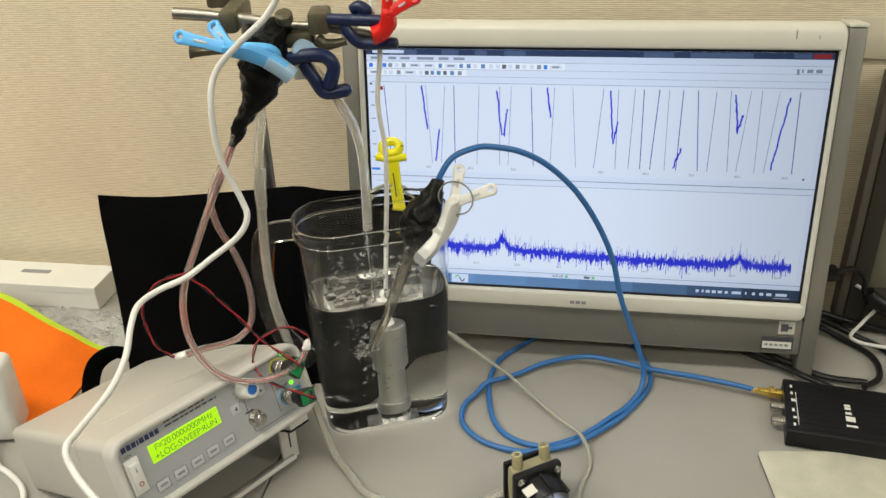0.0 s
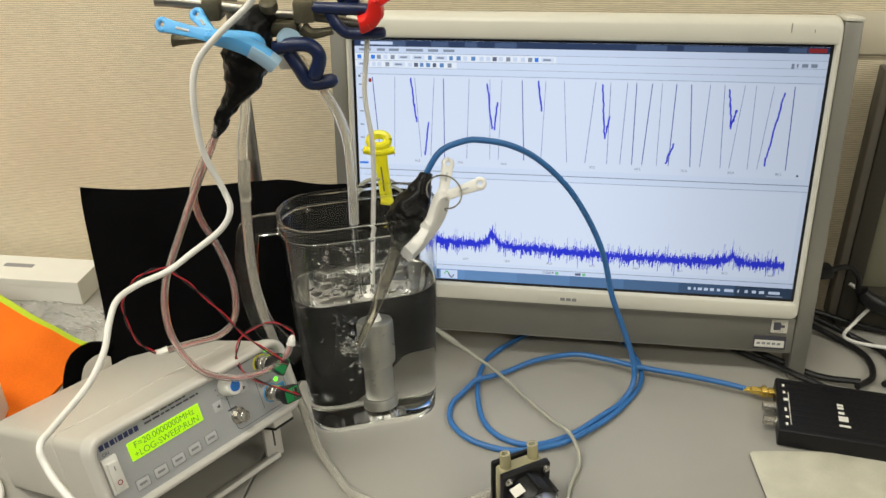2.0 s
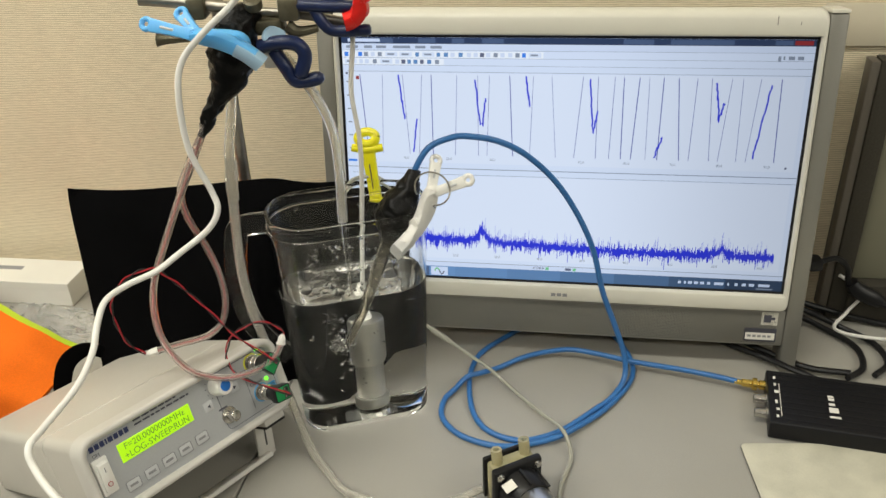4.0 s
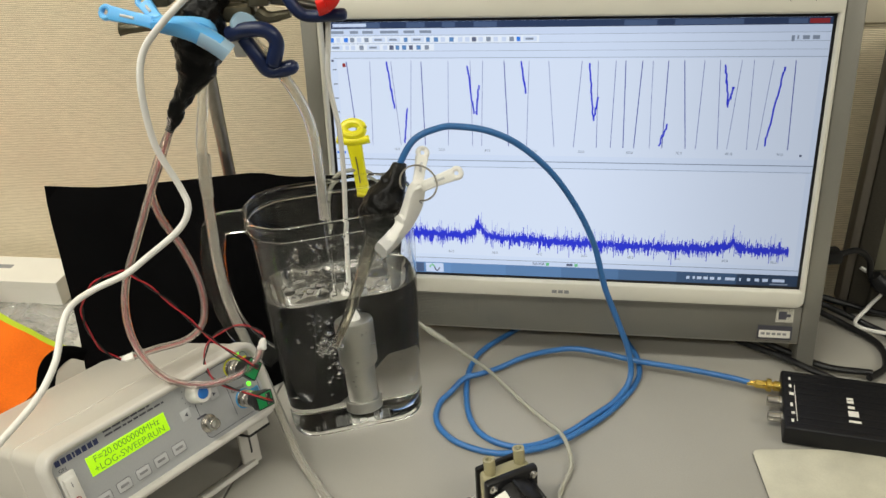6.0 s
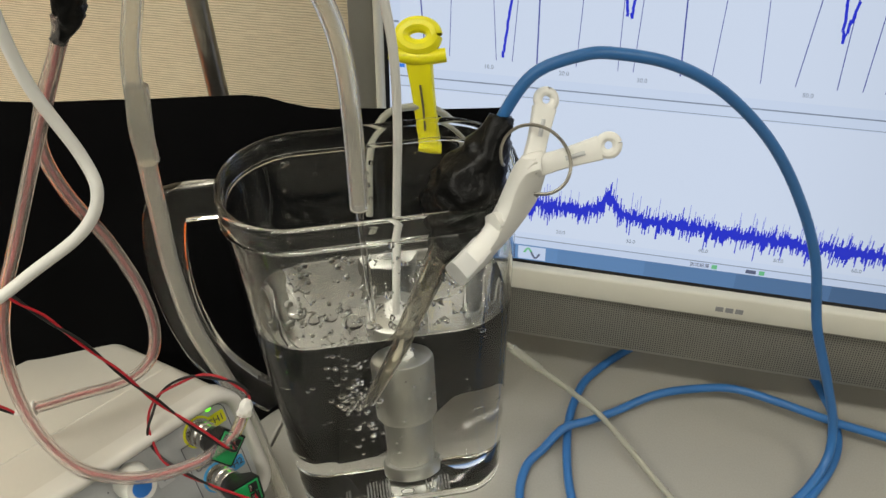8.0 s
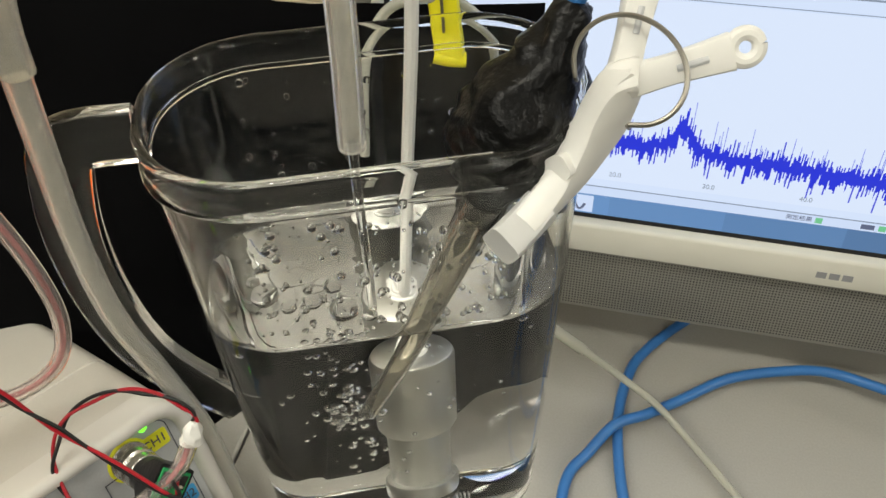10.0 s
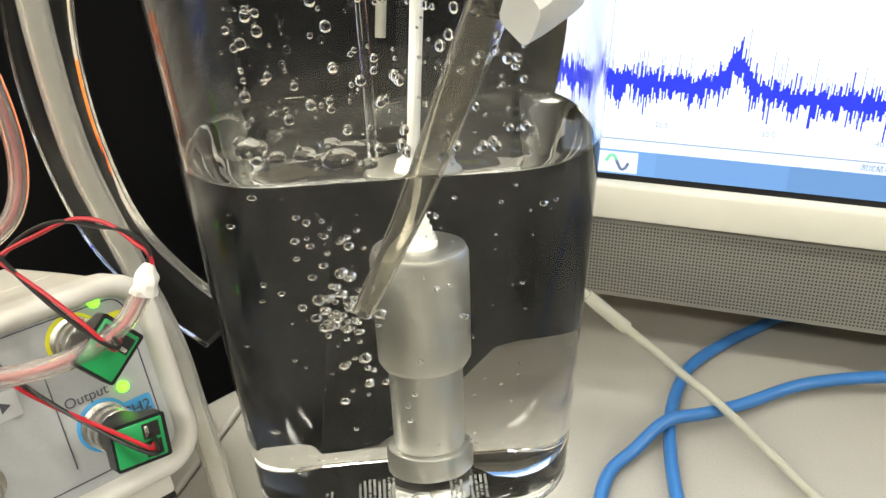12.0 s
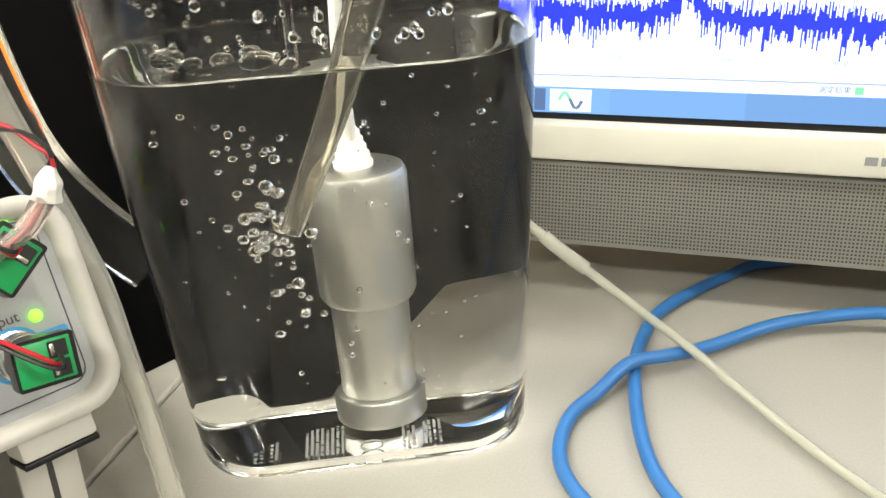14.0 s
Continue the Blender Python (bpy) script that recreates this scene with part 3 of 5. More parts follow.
# ---- black bag behind the pitcher ----
def bag():
    bm = bmesh.new()
    nx, nz = 26, 16
    grid = {}
    for side in (0, 1):
        for i in range(nx + 1):
            for k in range(nz + 1):
                s, h = i / nx, k / nz
                x = -0.348 - 0.014 * h * h + (0.308 + 0.014 * h * h + 0.022 * min(1, h * 1.4)) * s
                top = 0.213 - 0.012 * max(0, s - 0.6) ** 1 - 0.004 * math.sin(s * 7)
                foot = 0.046 * min(1, max(0, (s - 0.80) / 0.16)) ** 1.2
                z = foot + (top - foot) * h
                lean = 0.762 - 0.066 * (1 - h) ** 0.8 * (1 - min(1, max(0, (s - 0.52) / 0.18)))
                if s > 0.6:
                    hug = 0.7190 + 0.24 * (x + 0.0767) + 0.036 * h
                    lean = lean + (hug - lean) * min(1, (s - 0.6) / 0.12)
                edge = min(1, 7 * min(h + 0.12, 1 - h), 9 * min(s, 1 - s)) ** 0.5 if h < 1 and 0 < s < 1 else 0
                y = lean + 0.010 - (0.010 * edge if side == 0 else -0.012 * edge) + 0.003 * noise.noise(Vector((x * 14, z * 14, side)))
                grid[side, i, k] = bm.verts.new((x, y, z))
        for i in range(nx):
            for k in range(nz):
                bm.faces.new([grid[side, a, b] for a, b in ((i, k), (i + 1, k), (i + 1, k + 1), (i, k + 1))])
    for i in range(nx):
        for k in (0, nz):
            bm.faces.new([grid[0, i, k], grid[0, i + 1, k], grid[1, i + 1, k], grid[1, i, k]])
    for k in range(nz):
        for i in (0, nx):
            bm.faces.new([grid[0, i, k], grid[0, i, k + 1], grid[1, i, k + 1], grid[1, i, k]])
    ob = thing("bag", pose(-0.2, 0.77, 0), "black fabric bag standing upright on the desk", "bag")
    part("bag_body", bm, M_FABRIC, ob, in_world=True)
    strap = sweep([(-0.345, 0.72, 0.05), (-0.362, 0.715, 0.058), (-0.382, 0.712, 0.045), (-0.392, 0.708, 0.02), (-0.39, 0.70, 0.004), (-0.372, 0.69, 0.003)],
                  0.008, flat=(0.009, 0.0018), up=(0, 1, 0.2))
    part("strap", strap, M_FABRIC, ob, "black webbing strap", in_world=True)


bag()

# ---- water pitcher ----
PIT = pose(-0.0767, 0.6806, 0.0006, 0, 0, 13.6)


def section(z, off=0.0):
    """Outline of the pitcher at height z: half length, half width, corner radius."""
    k = min(1, max(0, z / 0.2155))
    foot = 0.0060 * (1 - math.sqrt(max(0, 1 - (1 - min(1, z / 0.0065)) ** 2)))
    return rounded(0.0622 + 0.0085 * k - foot + off, 0.0326 + 0.0082 * k - foot + off, 0.025 + 0.0115 * k - foot + off, 9)


def skin(rows, bm=None, close=True):
    bm = bm or bmesh.new()
    rings = [[bm.verts.new((x, y, z)) for x, y in line] for line, z in rows]
    n = len(rings[0])
    for a, b in zip(rings, rings[1:]):
        for k in range(n):
            bm.faces.new((a[k], a[(k + 1) % n], b[(k + 1) % n], b[k]))
    if close:
        bm.faces.new(rings[0][::-1])
        bm.faces.new(rings[-1])
    return bm, rings


WATER_Z = 0.1515


def pitcher():
    ob = thing("water_pitcher", PIT, "clear plastic pitcher two-thirds full of bubbling water", "pitcher")
    T = 0.0022
    rows = [(section(0.0, -0.0075), 0.0024), (section(0.0, -0.0055), 0.0022), (section(0.0, -0.0045), 0.0006), (section(0.0, -0.003), 0.0002)]
    rows += [(section(z), z) for z in (0.0, 0.0003, 0.0008, 0.0016, 0.0026, 0.004, 0.0055, 0.007, 0.02, 0.06, 0.1, 0.15, 0.2, 0.2145)]
    rows += [(section(0.2155, 0.0014 * math.cos(a)), 0.2157 + 0.0012 * math.sin(a)) for a in (-1.2, -0.7, -0.25, 0.25, 0.7, 1.2)]
    rows += [(section(0.2155, 0.0), 0.219), (section(0.2155, 0.0002), 0.2250)]
    rows += [(section(0.2155, -0.0010 + 0.0019 * math.cos(a)), 0.2268 + 0.0019 * math.sin(a)) for a in (-0.7, -0.2, 0.3, 0.8, 1.3, 1.8, 2.3, 2.8, 3.3, 3.8)]
    rows += [(section(z, -T), z) for z in (0.2145, 0.2, 0.17, WATER_Z)]
    bm, rings = skin(rows, close=False)
    bm.faces.new(rings[0][::-1])
    body = part("pitcher_body", bm, M_CLEAR, ob, "clear rounded rectangular body with a double rim", recalc=False)
    body.visible_shadow = False
    hp = [(-0.0712, 0, 0.2215), (-0.086, 0, 0.2218), (-0.0945, 0, 0.2190), (-0.0985, 0, 0.209), (-0.1025, 0, 0.185), (-0.1025, 0, 0.155), (-0.0965, 0, 0.122), (-0.084, 0, 0.098), (-0.0668, 0, 0.077)]
    handle = part("handle", sweep(hp, 0.0100, sides=16, flat=(0.0100, 0.0042), up=(0, 1, 0.001)), M_CLEAR, ob, "clear curved handle")
    handle.visible_shadow = False
    # moulded writing on the floor
    random.seed(3)
    groups = ((-0.041, 2, 0.6, 0.010), (-0.0355, 2, 0.8, 0.016), (-0.0225, 8, 0.92, 0.026), (0.0135, 3, 0.75, 0.022), (0.0215, 4, 0.85, 0.024))
    for x0, count, fill, length in groups:
        for c in range(count):
            bm, y = bmesh.new(), -0.022
            stop = y + length * random.uniform(0.8, 1.0)
            while y < stop:
                w = random.uniform(0.0005, 0.0010)
                if random.random() < fill:
                    box(bm, x0 + c * 0.0019, x0 + c * 0.0019 + random.uniform(0.0008, 0.0012), y, y + w, 0.00515, 0.0053)
                y += w + 0.00035
            part("moulded_line", bm, M_MARK, body, smooth=False)
    logo = sweep([(0.002 + 0.0040 * math.cos(w), -0.018 + 0.0040 * math.sin(w), 0.0052) for w in [2 * math.pi * k / 16 for k in range(17)]], 0.0005, sides=6, step=2, caps=False)
    part("moulded_ring", logo, M_MARK, body, smooth=False)
    # the water
    rows = [(section(0.01, -T - 0.006 * (1 - math.cos(a))), 0.011 - 0.006 * math.sin(a)) for a in (1.57, 1.4, 1.15, 0.9, 0.65, 0.4, 0.15)]
    rows += [(section(z, -T), z) for z in (0.012, 0.02, 0.06, 0.1, 0.13, WATER_Z)]
    rows += [(section(WATER_Z, -T - 0.0007), WATER_Z - 0.0008), (section(WATER_Z, -T - 0.002), WATER_Z - 0.0013)]
    bm, rings = skin(rows, close=False)
    bm.faces.new(rings[0][::-1])
    last = rings[-1]
    sides = set(bm.faces)
    top = WATER_Z - 0.0014
    for k in range(1, 12):
        f = 1 - k / 12
        ring = []
        for v in rings[-1]:
            p = Vector((v.co.x * f, v.co.y * f, top))
            p.z += 0.0011 * noise.noise(p * 90) * min(1, k / 3) + 0.0008 * noise.noise(p * 260) * min(1, k / 3)
            ring.append(bm.verts.new(p))
        n = len(ring)
        for i in range(n):
            bm.faces.new((last[i], last[(i + 1) % n], ring[(i + 1) % n], ring[i]))
        last = ring
    bm.faces.new(last)
    bm.faces.index_update()
    walls = [f.index for f in sides if max(v.co.z for v in f.verts) <= WATER_Z + 1e-6 and not all(v.co.z > WATER_Z - 0.0016 for v in f.verts)]
    data = bpy.data.meshes.new("water")
    bm.to_mesh(data)
    bm.free()
    data.materials.append(M_WATER)
    data.materials.append(M_WATERWALL)
    for k in walls:
        data.polygons[k].material_index = 1
    data.shade_smooth()
    data.set_sharp_from_angle(angle=radians(35))
    water = tagged(new("water", data), "clear water with bubbles, filling two thirds of a pitcher", "water")
    water.matrix_world = PIT
    water.visible_shadow = False


pitcher()


def ball(bm, p, r, squash=1.0, sub=2):
    g = bmesh.ops.create_icosphere(bm, subdivisions=sub, radius=r)
    for v in g["verts"]:
        v.co = Vector((v.co.x, v.co.y, v.co.z * squash)) * (1 + 0.12 * noise.noise((v.co + Vector(p)) * 500)) + Vector(p)


def bubbles():
    random.seed(21)
    bm = bmesh.new()
    for k in range(46):      # the rising column
        h = random.random()
        x = -0.088 + random.gauss(0, 0.0055) - 0.006 * h
        ball(bm, (x, 0.654 + random.uniform(-0.004, 0.009), 0.062 + 0.075 * h ** 0.9), random.uniform(0.0008, 0.0024), random.uniform(0.6, 1))
    for k in range(30):      # the burst at the tube's end
        ball(bm, (-0.0935 + random.gauss(0, 0.0045), 0.653 + random.uniform(-0.003, 0.008), 0.100 + random.gauss(0, 0.007)), random.uniform(0.0012, 0.0026), random.uniform(0.55, 1))
    for k in range(95):      # scattered ones
        x = random.uniform(-0.128, -0.024)
        y = 0.6806 + (x + 0.0767) * 0.24 + random.uniform(-0.027, 0.022)
        ball(bm, (x, y, random.uniform(0.02, 0.14)), random.choice((0.0004, 0.0005, 0.0006, 0.0008, 0.0011)))
    ob = single("bubbles", bm, M_AIR, "air bubbles rising through the water in the pitcher", "bubbles", kind="stuff")
    ob.visible_shadow = False
    bm = bmesh.new()
    for x, y, r in ((-0.118, 0.662, 0.0062), (-0.108, 0.657, 0.0035), (-0.1, 0.66, 0.0042), (-0.088, 0.657, 0.0065), (-0.078, 0.655, 0.0032), (-0.094, 0.668, 0.004), (-0.124, 0.668, 0.003), (-0.113, 0.654, 0.0026)):
        ball(bm, (x, y, WATER_Z + 0.0003), r * 0.85, 0.6, 3)
    foam = single("surface_bubbles", bm, M_FOAM, "thin-skinned bubbles floating on the water", "bubbles", kind="stuff")
    foam.visible_shadow = False
    bm = bmesh.new()
    random.seed(8)
    for k in range(260):     # drops on the inner face of the front and back walls
        z = random.uniform(0.156, 0.213)
        front = random.random() < 0.75
        kz = z / 0.2155
        lx = random.uniform(-0.045, 0.040)
        ly = (0.0326 + 0.0082 * kz - 0.0024) * (-1 if front else 1)
        p = PIT @ Vector((lx, ly, z))
        ball(bm, p, random.choice((0.0004, 0.0005, 0.0006, 0.0008, 0.0011, 0.0015)), 1.15)
    drops = single("water_drops", bm, M_DROP, "water drops clinging to the pitcher wall", "drops", kind="stuff")
    drops.visible_shadow = False


bubbles()


def transducer():
    ob = thing("transducer", pose(-0.0726, 0.6925, 0.0056) @ Matrix.Diagonal((1.06, 1.06, 1.0, 1)), "silver metal cylinder transducer standing under water", "transducer")
    part("base_flange", lathe([(0.0155, 0), (0.0163, 0.001), (0.0163, 0.011), (0.0155, 0.0125), (0.0128, 0.013)]), M_ALU, ob)
    part("lower_barrel", lathe([(0.0126, 0.0125), (0.0132, 0.0135), (0.0132, 0.052), (0.0128, 0.0535)]), M_ALU, ob)
    part("upper_barrel", lathe([(0.0130, 0.0525), (0.0150, 0.0535), (0.0164, 0.0565), (0.0164, 0.101), (0.0155, 0.1035), (0.0142, 0.1042)]), M_ALU, ob)
    prof = [(0.0062, 0.104)]
    for k in range(5):
        r = 0.0062 - 0.0008 * k
        prof += [(r, 0.1045 + k * 0.0026), (r, 0.1063 + k * 0.0026), (r - 0.0007, 0.1065 + k * 0.0026), (r - 0.0007, 0.1071 + k * 0.0026)]
    part("strain_relief", lathe(prof), M_WHITEPL, ob, "ribbed white strain relief")
    thin = [(-0.063, 0.69, 0.452), (-0.061, 0.67, 0.42), (-0.056, 0.668, 0.384), (-0.061, 0.667, 0.338), (-0.058, 0.668, 0.297), (-0.059, 0.669, 0.259), (-0.063, 0.669, 0.209),
            (-0.0675, 0.670, 0.15), (-0.070, 0.682, 0.130), (-0.0726, 0.6925, 0.118)]
    part("lead", sweep(thin, 0.0021), M_CABLEW, ob, "thin white lead", in_world=True)


transducer()


def sampling_tube():
    ob = thing("sampling_tube", pose(-0.06, 0.65, 0.1), "grey translucent tube dipping into the water", "tube")
    pts = [(-0.0385, 0.654, 0.208), (-0.05, 0.653, 0.178), (-0.066, 0.651, 0.138), (-0.0835, 0.650, 0.101)]
    wide = (0.0066, 0.0058, 0.0046, 0.0036)
    bm = sweep([(*p, r) for p, r in zip(pts, wide)], 1, 20, caps=False)
    k = len(bm.verts)
    sweep([(*p, r * 0.76) for p, r in zip(pts, wide)], 1, 20, bm=bm, caps=False)
    bm.verts.ensure_lookup_table()
    for lo, hi in ((0, k), (k - 20, 2 * k - 20)):
        for i in range(20):
            bm.faces.new([bm.verts[j] for j in (lo + i, lo + (i + 1) % 20, hi + (i + 1) % 20, hi + i)])
    part("tube", bm, M_SMOKE, ob, in_world=True)


sampling_tube()


def taped_joint(name, pts, label, lump=0.22):
    bm = sweep(pts, 0.01, sides=30, step=12, lump=lump, lump_scale=110)
    for v in bm.verts:
        q = v.co.copy()
        v.co += Vector((1, 0.6, 0.3)) * (0.0022 * noise.noise(q * 170) + 0.0011 * abs(noise.noise(q * 420)))
    ob = single(name, bm, M_TAPE, label, "tape", smooth=False)
    ob.data.shade_smooth()
    return ob


taped_joint("taped_joint", [(-0.0155, 0.681, 0.259, 0.0045), (-0.017, 0.678, 0.252, 0.0068), (-0.022, 0.674, 0.241, 0.0115), (-0.029, 0.670, 0.229, 0.0165), (-0.034, 0.666, 0.217, 0.0165), (-0.0385, 0.660, 0.206, 0.0105), (-0.041, 0.655, 0.198, 0.006)],
            "black taped joint hanging on the pitcher rim")

# blue cable: out of the taped joint, over, twice round on the desk, to the scope
BLUE = [(-0.018, 0.681, 0.244), (-0.014, 0.682, 0.258), (-0.001, 0.686, 0.277), (0.019, 0.69, 0.284), (0.034, 0.694, 0.283), (0.06, 0.7, 0.275), (0.086, 0.706, 0.258), (0.114, 0.711, 0.228), (0.137, 0.714, 0.19),
        (0.153, 0.714, 0.152), (0.164, 0.712, 0.107), (0.178, 0.708, 0.068), (0.189, 0.704, 0.034), (0.1885, 0.693, 0.012), (0.172, 0.673, 0.004), (0.151, 0.656, 0.003), (0.1157, 0.629, 0.003), (0.078, 0.6165, 0.003),
        (0.047, 0.630, 0.003), (0.0318, 0.660, 0.003), (0.0302, 0.71, 0.003), (0.0385, 0.745, 0.003), (0.0505, 0.764, 0.003), (0.0745, 0.786, 0.003), (0.1022, 0.804, 0.003), (0.16, 0.81, 0.003), (0.192, 0.787, 0.003),
        (0.2035, 0.748, 0.003), (0.204, 0.722, 0.003), (0.197, 0.700, 0.003), (0.180, 0.676, 0.003), (0.157, 0.651, 0.004), (0.122, 0.6235, 0.006), (0.099, 0.6125, 0.006), (0.068, 0.6095, 0.003), (0.045, 0.6125, 0.003),
        (0.02, 0.6255, 0.003), (0.0055, 0.643, 0.003), (0.0, 0.661, 0.003), (0.004, 0.682, 0.003), (0.0145, 0.6945, 0.005), (0.028, 0.7085, 0.0095), (0.044, 0.7165, 0.008), (0.0625, 0.728, 0.005), (0.09, 0.743, 0.006),
        (0.117, 0.7475, 0.009), (0.142, 0.747, 0.011), (0.1695, 0.736, 0.012), (0.204, 0.7215, 0.011), (0.25, 0.706, 0.0105), (0.285, 0.6915, 0.0105), (0.301, 0.6832, 0.0105)]
single("blue_cable", sweep(BLUE, 0.0028, sides=12), M_BLUEPVC, "blue coaxial cable looped twice on the desk", "cable")

# ---- clothes-peg style clips ----
def clip(name, tip, pivot, arm_a, arm_b, mat, tip_mat, label, width=0.0055, up=(0, 1, 0.3), ring=True, pad=0.3, face=(0.1, -0.93, 0.35), hole=0.0038, bulge=0.005):
    t, p, a, b = (Vector(v) for v in (tip, pivot, arm_a, arm_b))
    ob = thing(name, Matrix.Translation(p), label, "clip")
    bow = (t - p).cross(Vector(up)).normalized() * bulge * 4

    def arc(g):
        return t.lerp(p, g) + bow * g * (1 - g)
    mid = arc(0.5)
    f = Vector(face).normalized()
    near, far = [arc(0.14), arc(0.3), mid, arc(0.75), p], [t.lerp(p, 0.35) + Vector((0.002, 0.006, 0.002)), mid + Vector((0.003, 0.007, 0.002)), p]
    for pts, end, thick in ((near, a, 0.0050), (far, b, 0.0042)):
        d = (end - p).normalized()
        n = (f - d * f.dot(d)).normalized()
        s = d.cross(n)
        back = p - d * 0.002
        taper = [(*q, width) for q in pts[:-1]] + [(*pts[-1], width * 0.8), (*p.lerp(end, 0.1), width * 0.6)]
        jaw = part("jaw", sweep(taper, width, sides=14, flat=(width, thick), up=up), mat, ob, in_world=True)
        core = end - d * hole * 1.55
        arm = [(*back, hole * 1.35), (*p.lerp(core, 0.35), hole * 1.15), (*p.lerp(core, 0.65), hole * 1.25), (*(core - d * hole * 0.95), hole * 1.4)]
        part("arm", sweep(arm, hole, sides=14, flat=(hole, hole * 0.72), up=f), mat, jaw, in_world=True)
        loop = [core + (d * math.cos(w) + s * math.sin(w)) * hole for w in [2 * math.pi * k / 12 for k in range(13)]]
        part("finger_loop", sweep(loop, hole * 0.56, sides=10, step=3, caps=False), mat, jaw, in_world=True)
        part("slot", sweep([p.lerp(core, 0.45) + n * hole * 0.66, p.lerp(core, 0.7) + n * hole * 0.66], hole * 0.28, sides=8, step=2), M_BUTTON, jaw, "narrow slot in the arm", in_world=True)
    part("jaw_pad", sweep([t, arc(0.07)] + ([arc(0.25), arc(0.42)] if pad > 0.4 else [arc(0.18), arc(0.27)]), 1, sides=14, flat=(width * 0.95, 0.0060), up=up), tip_mat, ob, "soft pale jaw pad", in_world=True)
    if ring:
        d = (a - p).normalized()
        e = (b - p).normalized()
        n = d.cross(e).normalized()
        n = n if n.y < 0 else -n
        mid_d = (d + e).normalized()
        side = n.cross(mid_d)
        loop = [p + mid_d * 0.0035 + (mid_d * math.cos(w) * 0.0135 + side * math.sin(w) * 0.0165) + n * (0.0058 + 0.0015 * math.cos(w)) for w in [radians(-142 + 284 * k / 14) for k in range(15)]]
        part("spring", sweep([loop[0] - n * 0.006] + loop + [loop[-1] - n * 0.006], 0.00075, sides=8, step=3), M_STEEL, ob, "bent steel wire spring", in_world=True)
    return ob


clip("clip", (-0.0325, 0.6405, 0.2010), (-0.0005, 0.664, 0.2435), (0.0375, 0.668, 0.2555), (0.0060, 0.688, 0.2700), M_WHITEPL, M_CLEARPAD, "white plastic clip holding the joint on the rim", 0.0082, up=(-0.3, 0.75, 0.6), face=(0.25, -0.8, 0.5), bulge=0.0105)
clip("clip", (-0.1215, 0.627, 0.3735), (-0.166, 0.632, 0.395), (-0.212, 0.645, 0.4035), (-0.184, 0.652, 0.411), M_SKY, M_PALEBLUE, "sky blue plastic clip on the taped joint", 0.0062, up=(0, 1, 0.35), ring=False, pad=0.6)
clip("clip", (-0.060, 0.652, 0.396), (-0.047, 0.652, 0.412), (-0.021, 0.652, 0.427), (-0.046, 0.655, 0.44), M_RED, M_RED, "red plastic clip on a clamp finger", 0.006, up=(0, 1, 0.35), ring=False)


def bag_clip():
    ob = thing("bag_clip", pose(-0.058, 0.747, 0.2), "bright yellow plastic clip on the back of the pitcher", "clip")
    bar = [(-0.0595, 0.752, 0.249, 0.0068), (-0.0575, 0.748, 0.230, 0.0058), (-0.0545, 0.741, 0.203, 0.0055)]
    part("bar", sweep(bar, 0.006, sides=14, flat=(0.0062, 0.0036), up=(0, 1, 0.3)), M_YELLOW, ob, in_world=True)
    part("cross_piece", sweep([(-0.0745, 0.753, 0.2525), (-0.06, 0.751, 0.2505), (-0.0455, 0.753, 0.2515)], 0.0038, sides=12), M_YELLOW, ob, in_world=True)
    loop = [(-0.060 + 0.0085 * math.cos(w), 0.757 + 0.004 * math.sin(w), 0.2600 + 0.0046 * math.sin(w)) for w in [2 * math.pi * k / 12 for k in range(13)]]
    part("top_loop", sweep(loop, 0.0044, sides=10, step=3, caps=False), M_YELLOW, ob, in_world=True)
    part("foot", sweep([(-0.0605, 0.7405, 0.2045), (-0.0545, 0.7400, 0.2035), (-0.0485, 0.7405, 0.2030)], 0.0030, sides=12), M_YELLOW, ob, in_world=True)
    part("slot", sweep([(-0.0588, 0.7455, 0.238), (-0.0575, 0.7425, 0.227), (-0.0568, 0.740, 0.216)], 0.0006, sides=6), M_ZINC, ob, "slot in the bar", in_world=True)


bag_clip()

# ---- tubes ----
def tube(name, pts, r, mat, label, bore=0.6, sides=14):
    return single(name, hollow(pts, r, r * bore, sides), mat, label, "tube")


